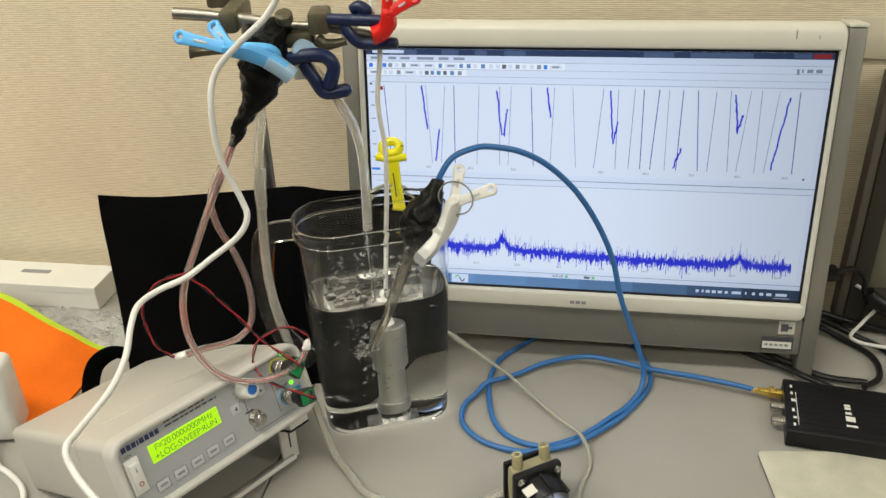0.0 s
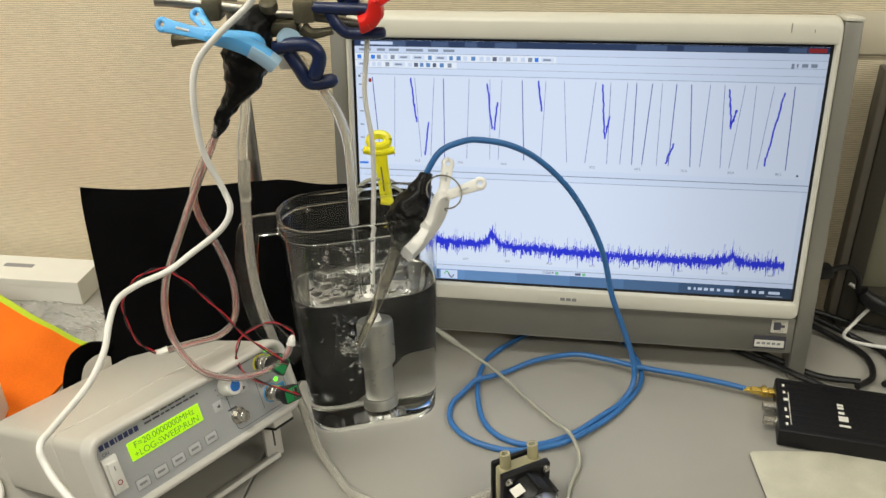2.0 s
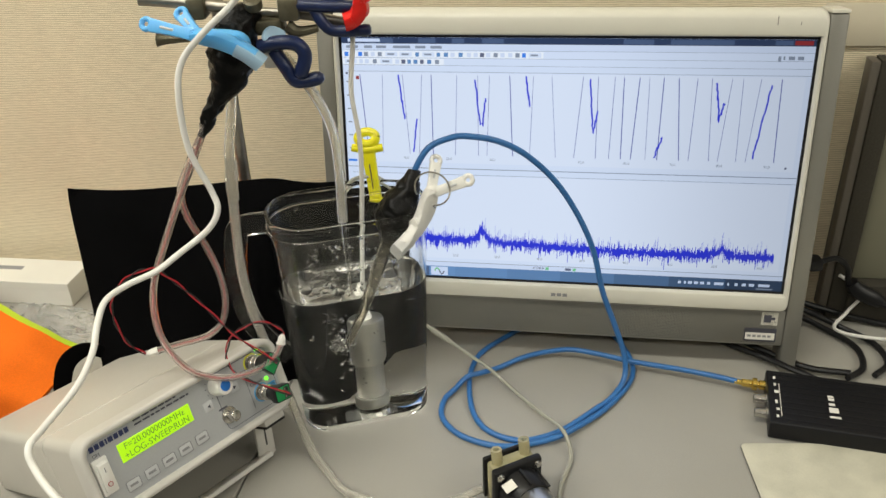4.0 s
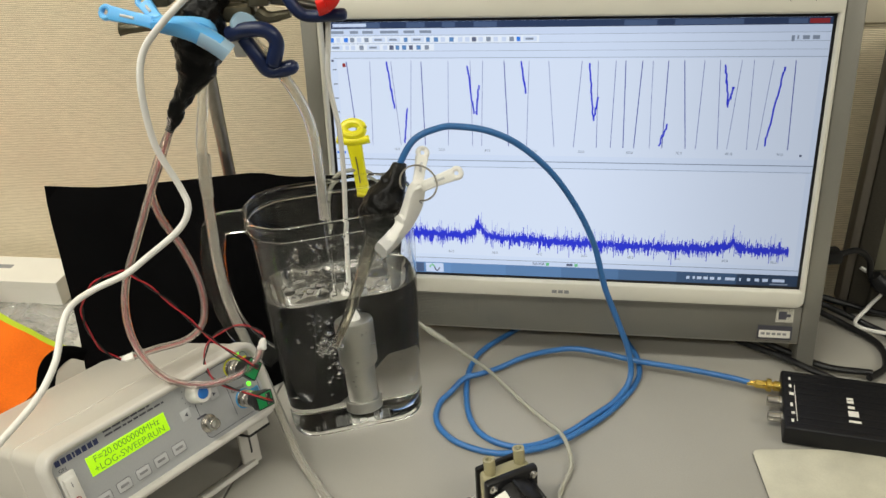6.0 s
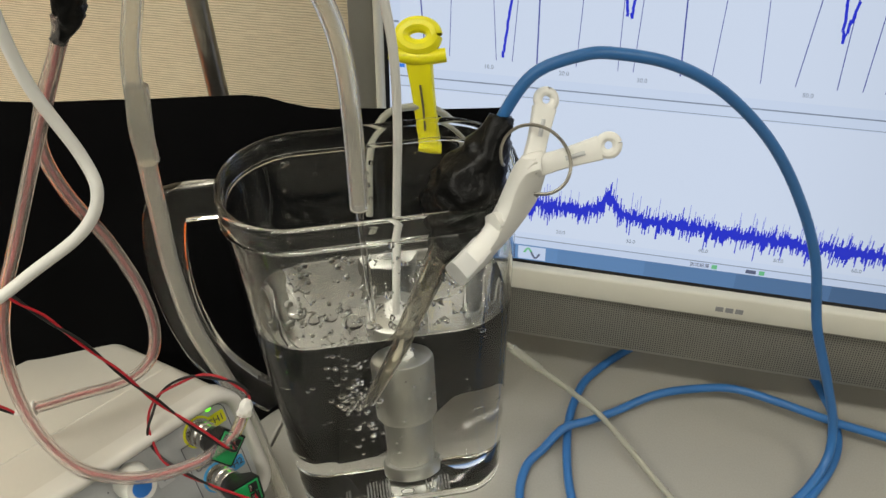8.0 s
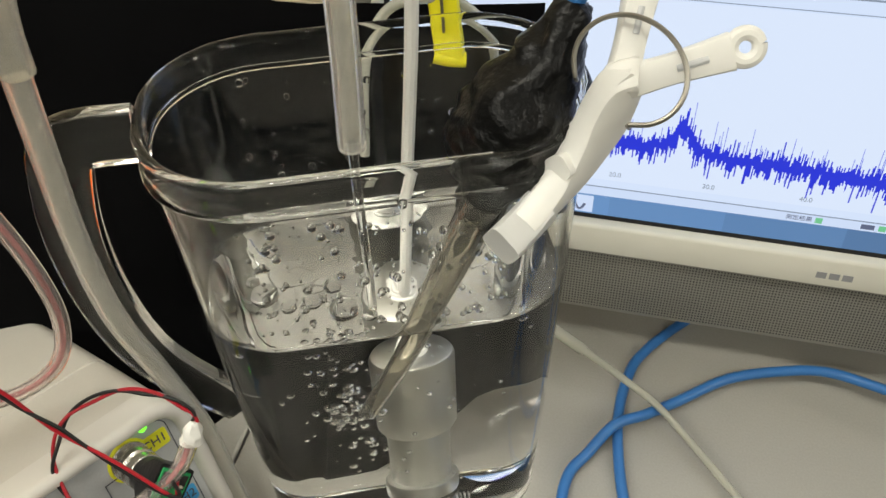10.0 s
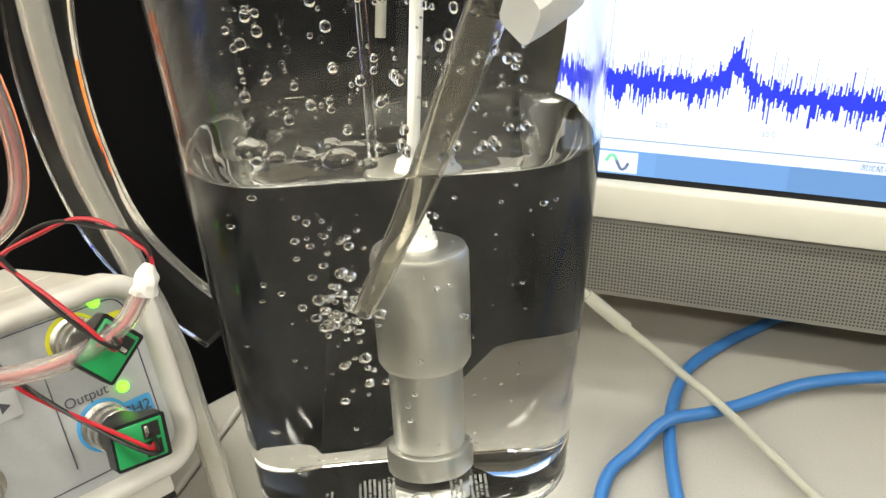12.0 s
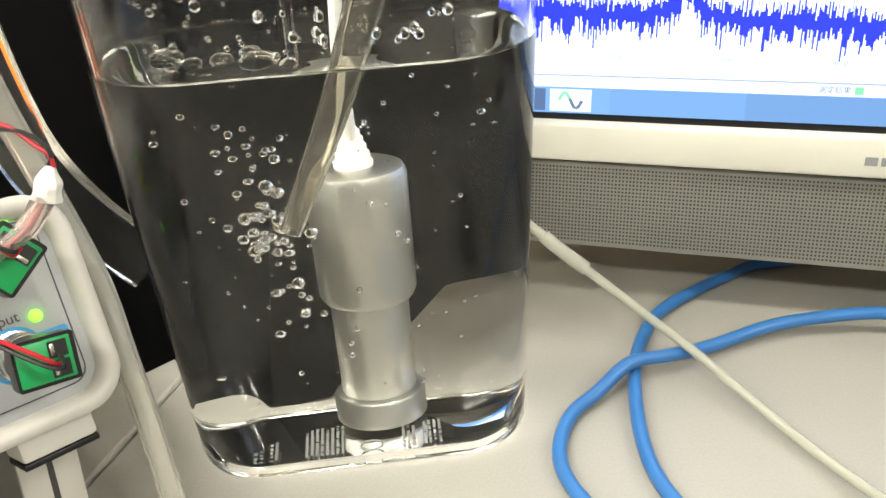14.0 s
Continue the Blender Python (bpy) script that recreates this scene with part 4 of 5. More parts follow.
tube("inlet_tube", [(-0.118, 0.672, 0.372), (-0.104, 0.668, 0.357), (-0.094, 0.665, 0.342), (-0.083, 0.663, 0.320), (-0.0775, 0.661, 0.297), (-0.0765, 0.66, 0.265), (-0.0775, 0.658, 0.2235)],
     0.0043, M_SILICONE, "clear silicone tube ending over the pitcher", 0.62)
stream = single("water_stream", sweep([(-0.0775, 0.658, 0.226), (-0.0777, 0.6582, 0.20), (-0.0774, 0.658, 0.17), (-0.0777, 0.658, WATER_Z + 0.0004)], 0.0016, sides=12), M_DROP, "thin stream of water falling from a tube", "water")
stream.visible_shadow = False
def outlet_tube():
    pts = [(-0.16, 0.70, 0.375), (-0.16, 0.685, 0.35), (-0.161, 0.67, 0.322), (-0.164, 0.656, 0.296), (-0.166, 0.65, 0.261), (-0.168, 0.648, 0.224), (-0.169, 0.646, 0.191), (-0.167, 0.645, 0.155), (-0.1625, 0.650, 0.118), (-0.1535, 0.6495, 0.081),
     (-0.1445, 0.639, 0.058), (-0.1370, 0.630, 0.039), (-0.1295, 0.620, 0.020), (-0.1220, 0.609, 0.006), (-0.105, 0.583, 0.0045), (-0.086, 0.557, 0.005), (-0.045, 0.536, 0.008), (0.0, 0.532, 0.012), (0.034, 0.545, 0.015)]
    ob = thing("outlet_tube", pose(-0.15, 0.645, 0), "clear silicone tube hanging down to the desk", "tube")
    part("hose", hollow(pts, 0.0042, 0.0027), M_SILICONE, ob, in_world=True)
    sleeve = [(-0.1635, 0.6535, 0.287, 0.0046), (-0.165, 0.651, 0.272, 0.0051), (-0.1658, 0.65, 0.262, 0.0049), (-0.166, 0.65, 0.252, 0.0045)]
    part("sleeve", sweep(sleeve, 0.006, sides=14, lump=0.15), M_SILICONE, ob, "clear sleeve joining two tube ends", in_world=True)


outlet_tube()
def drain_tube():
    rise = [(-0.088, 0.722, 0.17), (-0.086, 0.732, 0.205), (-0.078, 0.741, 0.222), (-0.062, 0.745, 0.2255), (-0.048, 0.748, 0.220), (-0.038, 0.754, 0.200)]
    fall = [(-0.036, 0.766, 0.15), (-0.032, 0.758, 0.095), (-0.020, 0.741, 0.065), (-0.004, 0.7355, 0.050), (0.0158, 0.7315, 0.035), (0.0342, 0.727, 0.0215)]
    run = [(0.0538, 0.716, 0.011), (0.083, 0.676, 0.005), (0.1005, 0.650, 0.005), (0.1155, 0.6185, 0.0115), (0.1190, 0.590, 0.004), (0.105, 0.557, 0.004), (0.098, 0.52, 0.004)]
    ob = thing("drain_tube", pose(0.03, 0.73, 0), "thin milky tube running over the desk to a pump", "tube")
    part("hose", hollow(rise + fall + run, 0.0020, 0.0012), M_MILKY, ob, in_world=True)
    part("sleeve", sweep([(-0.0075, 0.7362, 0.053), (-0.004, 0.7355, 0.050), (0.004, 0.7338, 0.044), (0.010, 0.7326, 0.0394)], 0.0029, sides=14, lump=0.12), M_MILKY, ob, "short sleeve on the tube", in_world=True)


drain_tube()


def probe_tubes():
    a = [(-0.176, 0.637, 0.325), (-0.178, 0.636, 0.317), (-0.188, 0.632, 0.296), (-0.205, 0.628, 0.263), (-0.22, 0.62, 0.23), (-0.231, 0.61, 0.203), (-0.234, 0.6, 0.181), (-0.23, 0.59, 0.159), (-0.218, 0.58, 0.142), (-0.201, 0.575, 0.1285),
         (-0.179, 0.58, 0.119), (-0.156, 0.592, 0.117), (-0.142, 0.605, 0.121), (-0.1365, 0.6145, 0.1295)]
    b = [(-0.176, 0.637, 0.325), (-0.178, 0.638, 0.317), (-0.195, 0.637, 0.289), (-0.206, 0.64, 0.265), (-0.205, 0.643, 0.239), (-0.195, 0.645, 0.21), (-0.188, 0.645, 0.18), (-0.188, 0.645, 0.153), (-0.193, 0.64, 0.135), (-0.206, 0.632, 0.1265),
         (-0.227, 0.62, 0.1275), (-0.246, 0.61, 0.1275)]
    for pts, end in ((a, (-0.1345, 0.6165, 0.1365)), (b, (-0.2535, 0.607, 0.127))):
        ob = thing("probe_tube", Matrix.Translation(pts[6]), "clear tube with a pink wire core, looping down", "tube", group="probe tubes")
        part("tube", hollow(pts, 0.0030, 0.0020), M_PINK, ob, in_world=True)
        part("wire_core", sweep(pts, 0.0010, sides=8), M_PINKWIRE, ob, "red wire inside the tube", in_world=True)
        e, q = Vector(pts[-1]), Vector(end)
        part("sealed_tip", sweep([(*e.lerp(q, -0.25), 0.0037), (*e.lerp(q, 0.3), 0.0034), (*e.lerp(q, 0.7), 0.0024), (*q, 0.0012)], 0.003, sides=10, lump=0.3, lump_scale=300), M_WHITEPL, ob, "white sealed tip", in_world=True)


probe_tubes()
taped_joint("taped_joint", [(-0.128, 0.663, 0.405, 0.006), (-0.138, 0.660, 0.399, 0.014), (-0.146, 0.657, 0.388, 0.0185), (-0.149, 0.653, 0.372, 0.0185), (-0.154, 0.648, 0.356, 0.0135), (-0.163, 0.643, 0.342, 0.008), (-0.171, 0.64, 0.331, 0.0055), (-0.174, 0.638, 0.323, 0.0045), (-0.179, 0.636, 0.315, 0.003)],
            "black taped joint held in a stand clamp", 0.22)
WHITE = [(-0.105, 0.63, 0.458), (-0.119, 0.62, 0.441), (-0.134, 0.62, 0.421), (-0.158, 0.62, 0.401), (-0.178, 0.62, 0.38), (-0.184, 0.615, 0.355), (-0.184, 0.615, 0.313), (-0.173, 0.615, 0.278), (-0.169, 0.61, 0.263), (-0.178, 0.605, 0.248), (-0.203, 0.6, 0.23),
         (-0.221, 0.59, 0.22), (-0.243, 0.58, 0.214), (-0.253, 0.56, 0.213), (-0.254, 0.54, 0.206), (-0.254, 0.52, 0.193), (-0.257, 0.49, 0.185), (-0.266, 0.45, 0.182), (-0.267, 0.43, 0.183), (-0.261, 0.42, 0.174), (-0.241, 0.4, 0.168), (-0.2, 0.37, 0.15)]
single("white_cable", sweep(WHITE, 0.0025, sides=12), M_CABLEW, "stiff white cable hanging in a zigzag", "cable")


def wire_pair(name, pts, label):
    ob = thing(name, Matrix.Translation(pts[len(pts) // 2]), label, "wire")
    fine = spline(pts, 8)
    for s, (mat, colour) in enumerate(((M_REDWIRE, "red wire"), (M_BLKWIRE, "black wire"))):
        tw = []
        for k in range(0, len(fine), 2):
            w = k * 0.42 + s * math.pi
            q = Vector(fine[k])
            tw.append(q + Vector((math.cos(w), 0.3 * math.sin(w), math.sin(w))) * 0.0009)
        part("strand", sweep(tw, 0.00068, sides=7, step=3), mat, ob, colour, in_world=True)


wire_pair("signal_wire", [(-0.253, 0.607, 0.127), (-0.265, 0.605, 0.14), (-0.269, 0.6, 0.165), (-0.268, 0.6, 0.185), (-0.258, 0.6, 0.202), (-0.243, 0.603, 0.212), (-0.229, 0.606, 0.213), (-0.221, 0.606, 0.207), (-0.209, 0.606, 0.194), (-0.194, 0.605, 0.176),
          (-0.18, 0.604, 0.156), (-0.166, 0.602, 0.141), (-0.1398, 0.5955, 0.1232), (-0.1421, 0.6035, 0.1188)], "twisted red and black wire in a wide loop")
wire_pair("signal_wire", [(-0.1345, 0.6165, 0.136), (-0.136, 0.618, 0.141), (-0.147, 0.62, 0.146), (-0.162, 0.62, 0.146), (-0.178, 0.615, 0.138), (-0.183, 0.605, 0.127), (-0.18, 0.598, 0.117), (-0.167, 0.592, 0.108), (-0.1309, 0.5863, 0.0945), (-0.1337, 0.5955, 0.0894)], "twisted red and black wire in a small loop")


# ---- laboratory stand ----
def lab_stand():
    ob = thing("laboratory_stand", pose(-0.186, 0.80, 0), "steel laboratory stand with clamps and dark blue fingers", "stand")
    W = dict(in_world=True)
    part("base_plate", B(-0.26, -0.12, 0.80, 0.86, 0.0, 0.012, bevel=0.002), M_ZINC, ob, **W)
    part("rod", sweep([(-0.194, 0.808, 0.012), (-0.193, 0.803, 0.25), (-0.190, 0.797, 0.56)], 0.0062, sides=14, step=3), M_STEEL, ob, **W)
    part("boss_head", B(-0.199, -0.178, 0.70, 0.815, 0.410, 0.428, bevel=0.003), M_ZINC, ob, **W)
    part("boss_head", B(-0.178, -0.164, 0.652, 0.705, 0.401, 0.4185, bevel=0.003), M_ZINC, ob, **W)
    part("clamp_rod", sweep([(-0.2145, 0.662, 0.4165), (-0.19, 0.662, 0.414), (-0.13, 0.662, 0.4055)], 0.0046, sides=12), M_STEEL, ob, **W)
    part("clamp_rod", sweep([(-0.150, 0.668, 0.401), (-0.12, 0.668, 0.402), (-0.088, 0.668, 0.398), (-0.06, 0.668, 0.392)], 0.0036, sides=12), M_STEEL, ob, **W)
    part("thumb_screw", lathe([(0.0055, 0), (0.0068, 0.002), (0.0068, 0.008), (0.005, 0.0095)], axis_pose((-0.127, 0.655, 0.408), (0, -0.4, 0.9))), M_ZINC, ob, **W)
    part("thumb_screw", sweep([(-0.206, 0.66, 0.386, 0.0055), (-0.199, 0.66, 0.386, 0.0038), (-0.165, 0.66, 0.388, 0.0034)], 0.004, sides=10, step=3), M_ZINC, ob, **W)
    part("clamp_block", B(-0.110, -0.094, 0.655, 0.682, 0.397, 0.4145, bevel=0.0025), M_ZINC, ob, **W)
    part("clamp_block", B(-0.135, -0.108, 0.658, 0.68, 0.386, 0.398, bevel=0.003), M_ZINC, ob, **W)
    part("wing_nut", sweep([(-0.106, 0.665, 0.392, 0.006), (-0.098, 0.665, 0.387, 0.0045), (-0.082, 0.665, 0.389, 0.003)], 0.004, sides=10, step=4), M_ZINC, ob, **W)
    for pts, r in (([(-0.098, 0.66, 0.4085), (-0.078, 0.66, 0.407), (-0.055, 0.66, 0.4055), (-0.0475, 0.66, 0.4045)], 0.0047),
                   ([(-0.083, 0.662, 0.404), (-0.0785, 0.66, 0.396), (-0.0735, 0.66, 0.390), (-0.066, 0.66, 0.3875), (-0.044, 0.66, 0.3875)], 0.0046),
                   ([(-0.127, 0.655, 0.379), (-0.112, 0.652, 0.3825), (-0.0985, 0.652, 0.381), (-0.0925, 0.652, 0.372), (-0.097, 0.652, 0.358)], 0.0056),
                   ([(-0.117, 0.658, 0.375), (-0.1095, 0.655, 0.363), (-0.1035, 0.655, 0.352), (-0.096, 0.655, 0.3505), (-0.0845, 0.655, 0.3525)], 0.0056),
                   ([(-0.075, 0.668, 0.4125), (-0.070, 0.666, 0.4155), (-0.064, 0.665, 0.412)], 0.005)):
        e0, e1 = Vector(pts[0]), Vector(pts[-1])
        full = [(*p, r) for p in pts] + [(*(e1 + (e1 - Vector(pts[-2])).normalized() * r * 0.8), r * 0.45)]
        part("clamp_finger", sweep(full, r, sides=12), M_NAVY, ob, "finger dipped in dark blue vinyl", **W)
    part("clamp_pad", lathe([(0.009, 0), (0.0095, 0.002), (0.0095, 0.006), (0.008, 0.008)], axis_pose((-0.117, 0.66, 0.383), (0.4, -0.8, 0.4))), M_PALEBLUE, ob, "pale pad under the clamp", **W)
    part("clamp_shim", B(-0.125, -0.116, 0.655, 0.66, 0.362, 0.376), M_CARD, ob, "beige shim", smooth=False, **W)


lab_stand()

# ---- function generator ----
GEN = pose(-0.2287, 0.5332, 0.1028, 0, 0, 53.8) @ pose(0, 0, 0, -21.5) @ pose(0, 0, 0, 0, 4.1)


def generator():
    ob = thing("function_generator", GEN, "warm grey bench function generator propped up on its stand", "signal generator")
    u0, u1, v0, v1 = -0.0650, 0.1315, -0.0435, 0.0262
    cu, cv, hl, hv = (u0 + u1) / 2, (v0 + v1) / 2, (u1 - u0) / 2, (v1 - v0) / 2

    def line(inset, r):
        return [(x + cu, z + cv) for x, z in rounded(hl - inset, hv - inset, r, 6)]
    # body: tapered, with a step behind the front frame
    bm = bmesh.new()
    rings = []
    for y, ins, r in ((0.008, 0.0026, 0.009), (0.060, 0.0024, 0.008), (0.0605, 0.0030, 0.008), (0.062, 0.0030, 0.008), (0.0625, 0.0024, 0.008), (0.190, 0.0026, 0.007), (0.1945, 0.0040, 0.007), (0.196, 0.0065, 0.006)):
        rings.append([bm.verts.new((x, y, z)) for x, z in line(ins, r)])
    for a, b in zip(rings, rings[1:]):
        for k in range(len(a)):
            bm.faces.new((a[k], a[(k + 1) % len(a)], b[(k + 1) % len(a)], b[k]))
    bm.faces.new(rings[-1])
    bm.faces.new(rings[0][::-1])
    part("case", bm, M_CASE, ob, "warm grey plastic case")
    fr = ring_skin([(line(0, 0.014), 0.010), (line(0, 0.014), -0.0028), (line(0.0005, 0.0136), -0.0046), (line(0.0015, 0.013), -0.0057), (line(0.003, 0.012), -0.0062),
                    (line(0.0045, 0.011), -0.0058), (line(0.0058, 0.0098), -0.0044), (line(0.0065, 0.0092), -0.002), (line(0.0067, 0.009), 0.010)])
    part("front_frame", fr, M_CASERIM, ob, "light rounded front frame")
    panel = part("front_panel", prism(line(0.0062, 0.009), -0.0005, 0.008), M_PANEL, ob, "grey printed front panel", smooth=False)
    P = -0.0007
    frame_line = ring_frame([(x + 0.0915, z - 0.0075) for x, z in rounded(0.0305, 0.0262, 0.005, 5)], [(x + 0.0915, z - 0.0075) for x, z in rounded(0.0301, 0.0258, 0.0048, 5)], P, P + 0.0002)
    part("printed_line", frame_line, M_PANELDK, panel, smooth=False)
    # display
    lcd = part("lcd", B(-0.034, 0.034, -0.0012, 0.001, -0.0078, 0.0078, bevel=0.0004), M_LCD, ob, "lit yellow-green character display")
    part("lcd_text", lettering("F=20.0000000MHz", 0.0074, pose(-0.029, -0.0014, 0.0036) , align="LEFT"), M_LCDINK, lcd, smooth=False)
    part("lcd_text", lettering("+LOG-SWEEP:RUN", 0.0074, pose(-0.031, -0.0014, -0.0037), align="LEFT"), M_LCDINK, lcd, smooth=False)
    # maker's mark and small print as bars
    x = -0.0545
    for w in (0.0038, 0.0036, 0.0036, 0.0014, 0.0040, 0.0036, 0.0036, 0.0036):
        part("maker_mark", B(x, x + w, P - 0.0001, P, 0.0128, 0.0172), M_LOGO, panel, smooth=False)
        x += w + 0.0010
    for z, a, b in ((0.0178, -0.0145, 0.026), (0.0143, -0.0145, 0.0375)):
        x = a
        random.seed(int(z * 1e4))
        while x < b:
            w = random.uniform(0.003, 0.007)
            part("small_print", B(x, min(x + w, b), P - 0.0001, P, z, z + 0.0015), M_PANELDK, panel, smooth=False)
            x += w + 0.0012
    # rocker switch
    sw = part("rocker_switch", B(-0.0572, -0.0445, -0.0028, 0.001, -0.0235, 0.0065, bevel=0.001), M_WHITEPL, ob, "white rocker switch")
    rk = B(-0.0552, -0.0465, -0.0055, 0.001, -0.0205, 0.0035, bevel=0.0012)
    rk.transform(pose(0, 0, -0.0085) @ pose(0, 0, 0, 7) @ pose(0, 0, 0.0085))
    part("rocker", rk, M_WHITEPL, sw)
    part("switch_mark", B(-0.0512, -0.0506, -0.0066, -0.0045, -0.0045, -0.0005), M_GREYINK, sw, smooth=False)
    part("switch_mark", sweep([(-0.0509 + 0.0018 * math.cos(w), -0.0063, -0.0145 + 0.0018 * math.sin(w)) for w in [k * math.pi / 5 for k in range(11)]], 0.0003, sides=6, step=2, caps=False), M_REDWIRE, sw)
    part("switch_label", lettering("ON", 0.0038, pose(-0.051, P, 0.009)), M_PANELDK, panel, smooth=False)
    # keys
    for k, u in enumerate((-0.0325, -0.0157, 0.0012, 0.0175, 0.0345)):
        key = part("key", B(u - 0.0062, u + 0.0062, -0.0012, 0.0005, -0.0305 + 0.03 * u, -0.0215 + 0.03 * u, bevel=0.001), M_BUTTON, ob, "flat grey key")
        rim = ring_frame([(x + u, z - 0.026 + 0.03 * u) for x, z in rounded(0.0062, 0.0045, 0.0015, 4)], [(x + u, z - 0.026 + 0.03 * u) for x, z in rounded(0.0058, 0.0041, 0.0012, 4)], -0.00135, -0.001)
        part("key_outline", rim, M_GREYINK, key, smooth=False)
        part("key_print", B(u - 0.0034, u + 0.0034, -0.0014, -0.0012, -0.0270 + 0.03 * u, -0.0250 + 0.03 * u), M_GREYINK, key, smooth=False)
    for u, z, flip in ((0.0505, -0.0043, 1), (0.0800, -0.0010, -1)):
        key = part("arrow_key", B(u - 0.0045, u + 0.0045, -0.0012, 0.0005, z - 0.0045, z + 0.0045, bevel=0.001), M_BUTTON, ob, "small square arrow key")
        tri = bmesh.new()
        tri.faces.new([tri.verts.new((u + flip * a, -0.0014, z + b)) for a, b in ((-0.0016, 0), (0.0014, 0.0018), (0.0014, -0.0018))])
        part("arrow", tri, M_PANELDK, key, smooth=False)
    # dial
    D = pose(0.0650, 0, 0.0085, 90)
    dial = part("dial", lathe([(0.0092, 0), (0.0088, 0.004), (0.0080, 0.0125), (0.0074, 0.0135), (0.0045, 0.0135)], D), M_WHITEPL, ob, "white dial with a blue cap")
    part("dial_cap", lathe([(0.0048, 0.013), (0.0048, 0.0139), (0.004, 0.0142)], D), M_BLUECAP, dial, "blue cap")
    for k in range(9):
        a = radians(20 + 25 * k + 80)
        part("dial_tick", B(0.0650 + 0.0118 * math.cos(a) - 0.0004, 0.0650 + 0.0118 * math.cos(a) + 0.0004, P - 0.0001, P, 0.0085 + 0.0118 * math.sin(a) - 0.0004, 0.0085 + 0.0118 * math.sin(a) + 0.0004), M_PANELDK, panel, smooth=False)

    def socket(u, z, name="bnc_socket"):
        m = pose(u, 0, z, 90)
        so = part(name, lathe([(0.0075, 0), (0.0075, 0.0015), (0.0048, 0.002), (0.0048, 0.011), (0.0044, 0.0115), (0.0034, 0.0115), (0.0034, 0.004), (0.001, 0.004)], m), M_NICKEL, ob, "nickel coaxial socket")
        for s in (-1, 1):
            part("bayonet_lug", lathe([(0.0009, 0), (0.0009, 0.0014)], m @ pose(0, s * 0.0046, 0.008, -90 * s), 8), M_NICKEL, so)
        return so
    so = socket(0.0660, -0.0208)
    part("insulator", lathe([(0.0033, 0.003), (0.0033, 0.006), (0.001, 0.0065)], pose(0.0660, 0, -0.0208, 90)), M_WHITEPL, so)
    part("input_print", B(0.058, 0.067, P - 0.0001, P, -0.0135, -0.0120), M_PANELDK, panel, smooth=False)
    # two outputs with plug-in screw terminals
    for z, spin, tagm, text, ring in ((0.0100, 38, M_CH1, "CH1", M_CH1), (-0.0190, -6, M_CH2, "CH2", M_CH2)):
        u = 0.1045
        part("output_ring", lathe([(0.0086, 0.0002), (0.0086, 0.0006), (0.0074, 0.00065)], pose(u, 0, z, 90)), ring, panel)
        so = socket(u, z)
        m = pose(u, 0, z, 90) @ pose(0, 0, 0, 0, 0, spin)
        part("lock_sleeve", lathe([(0.0064, 0.005), (0.0072, 0.006), (0.0072, 0.009), (0.0062, 0.0095), (0.0062, 0.011), (0.0070, 0.0115), (0.0070, 0.015), (0.0060, 0.0155)], m), M_NICKEL, so, "knurled nickel sleeve")
        body = bmesh.new()
        rr = []
        for h, a, b, r in ((0.0125, 0.0066, 0.0066, 0.0064), (0.019, 0.0066, 0.0064, 0.005), (0.025, 0.0082, 0.0068, 0.0012), (0.0312, 0.0082, 0.0068, 0.001)):
            rr.append([body.verts.new((x, y, h)) for x, y in rounded(a, b, r, 4)])
        for a, b in zip(rr, rr[1:]):
            for k in range(len(a)):
                body.faces.new((a[k], a[(k + 1) % len(a)], b[(k + 1) % len(a)], b[k]))
        body.faces.new(rr[0][::-1])
        body.faces.new(rr[-1])
        body.transform(m)
        part("plug_body", body, M_BLACKPL, so, "black plug body")
        part("terminal_block", B(-0.0074, 0.0070, -0.0058, 0.0058, 0.0275, 0.0317, bevel=0.0004, m=m), M_GREEN, so, "green screw terminal")
        for s in (-1, 1):
            part("terminal_hole", B(0.0008, 0.0058, s * 0.0027 - 0.0023, s * 0.0027 + 0.0023, 0.0315, 0.0319, m=m), M_BLKWIRE, so, smooth=False)
            part("clamp_plate", B(0.0012, 0.0024, s * 0.0027 - 0.0017, s * 0.0027 + 0.0017, 0.0318, 0.0323, bevel=0.0002, m=m), M_NICKEL, so, "bare metal clamp plate")
        tg = part("output_tag", prism([(x + u + 0.0105, zz + z + 0.0005) for x, zz in rounded(0.0058, 0.0036, 0.0012, 4)], P - 0.0001, P + 0.0002), tagm, panel, smooth=False)
        part("tag_text", lettering(text, 0.0052, pose(u + 0.0105, P - 0.0003, z + 0.0005)), M_PANELDK, panel, smooth=False)
        part("output_text", lettering("Output", 0.0046, pose(u - 0.0025, P - 0.0002, z + 0.0108)), M_PANELDK, panel, smooth=False)
        part("output_light", lathe([(0.0019, 0), (0.0019, 0.0008), (0.0012, 0.0016), (0.0004, 0.0019)], pose(u + 0.0088, P, z + 0.0093, 90), 16), M_LED, ob, "lit green lamp")
    part("ground_line", B(0.0925, 0.0929, P - 0.0001, P, -0.0285, 0.007), M_PANELDK, panel, smooth=False)
    part("ground_line", B(0.0925, 0.0985, P - 0.0001, P, 0.0068, 0.0072), M_PANELDK, panel, smooth=False)
    # folding stand under the front
    inv = GEN.inverted()
    feet = [inv @ Vector(p) for p in ((-0.268, 0.492, 0.0045), (-0.1649, 0.6089, 0.0045))]
    tops = [Vector((u0 + 0.022, 0.022, v0 - 0.004)), Vector((u1 - 0.024, 0.022, v0 - 0.004))]
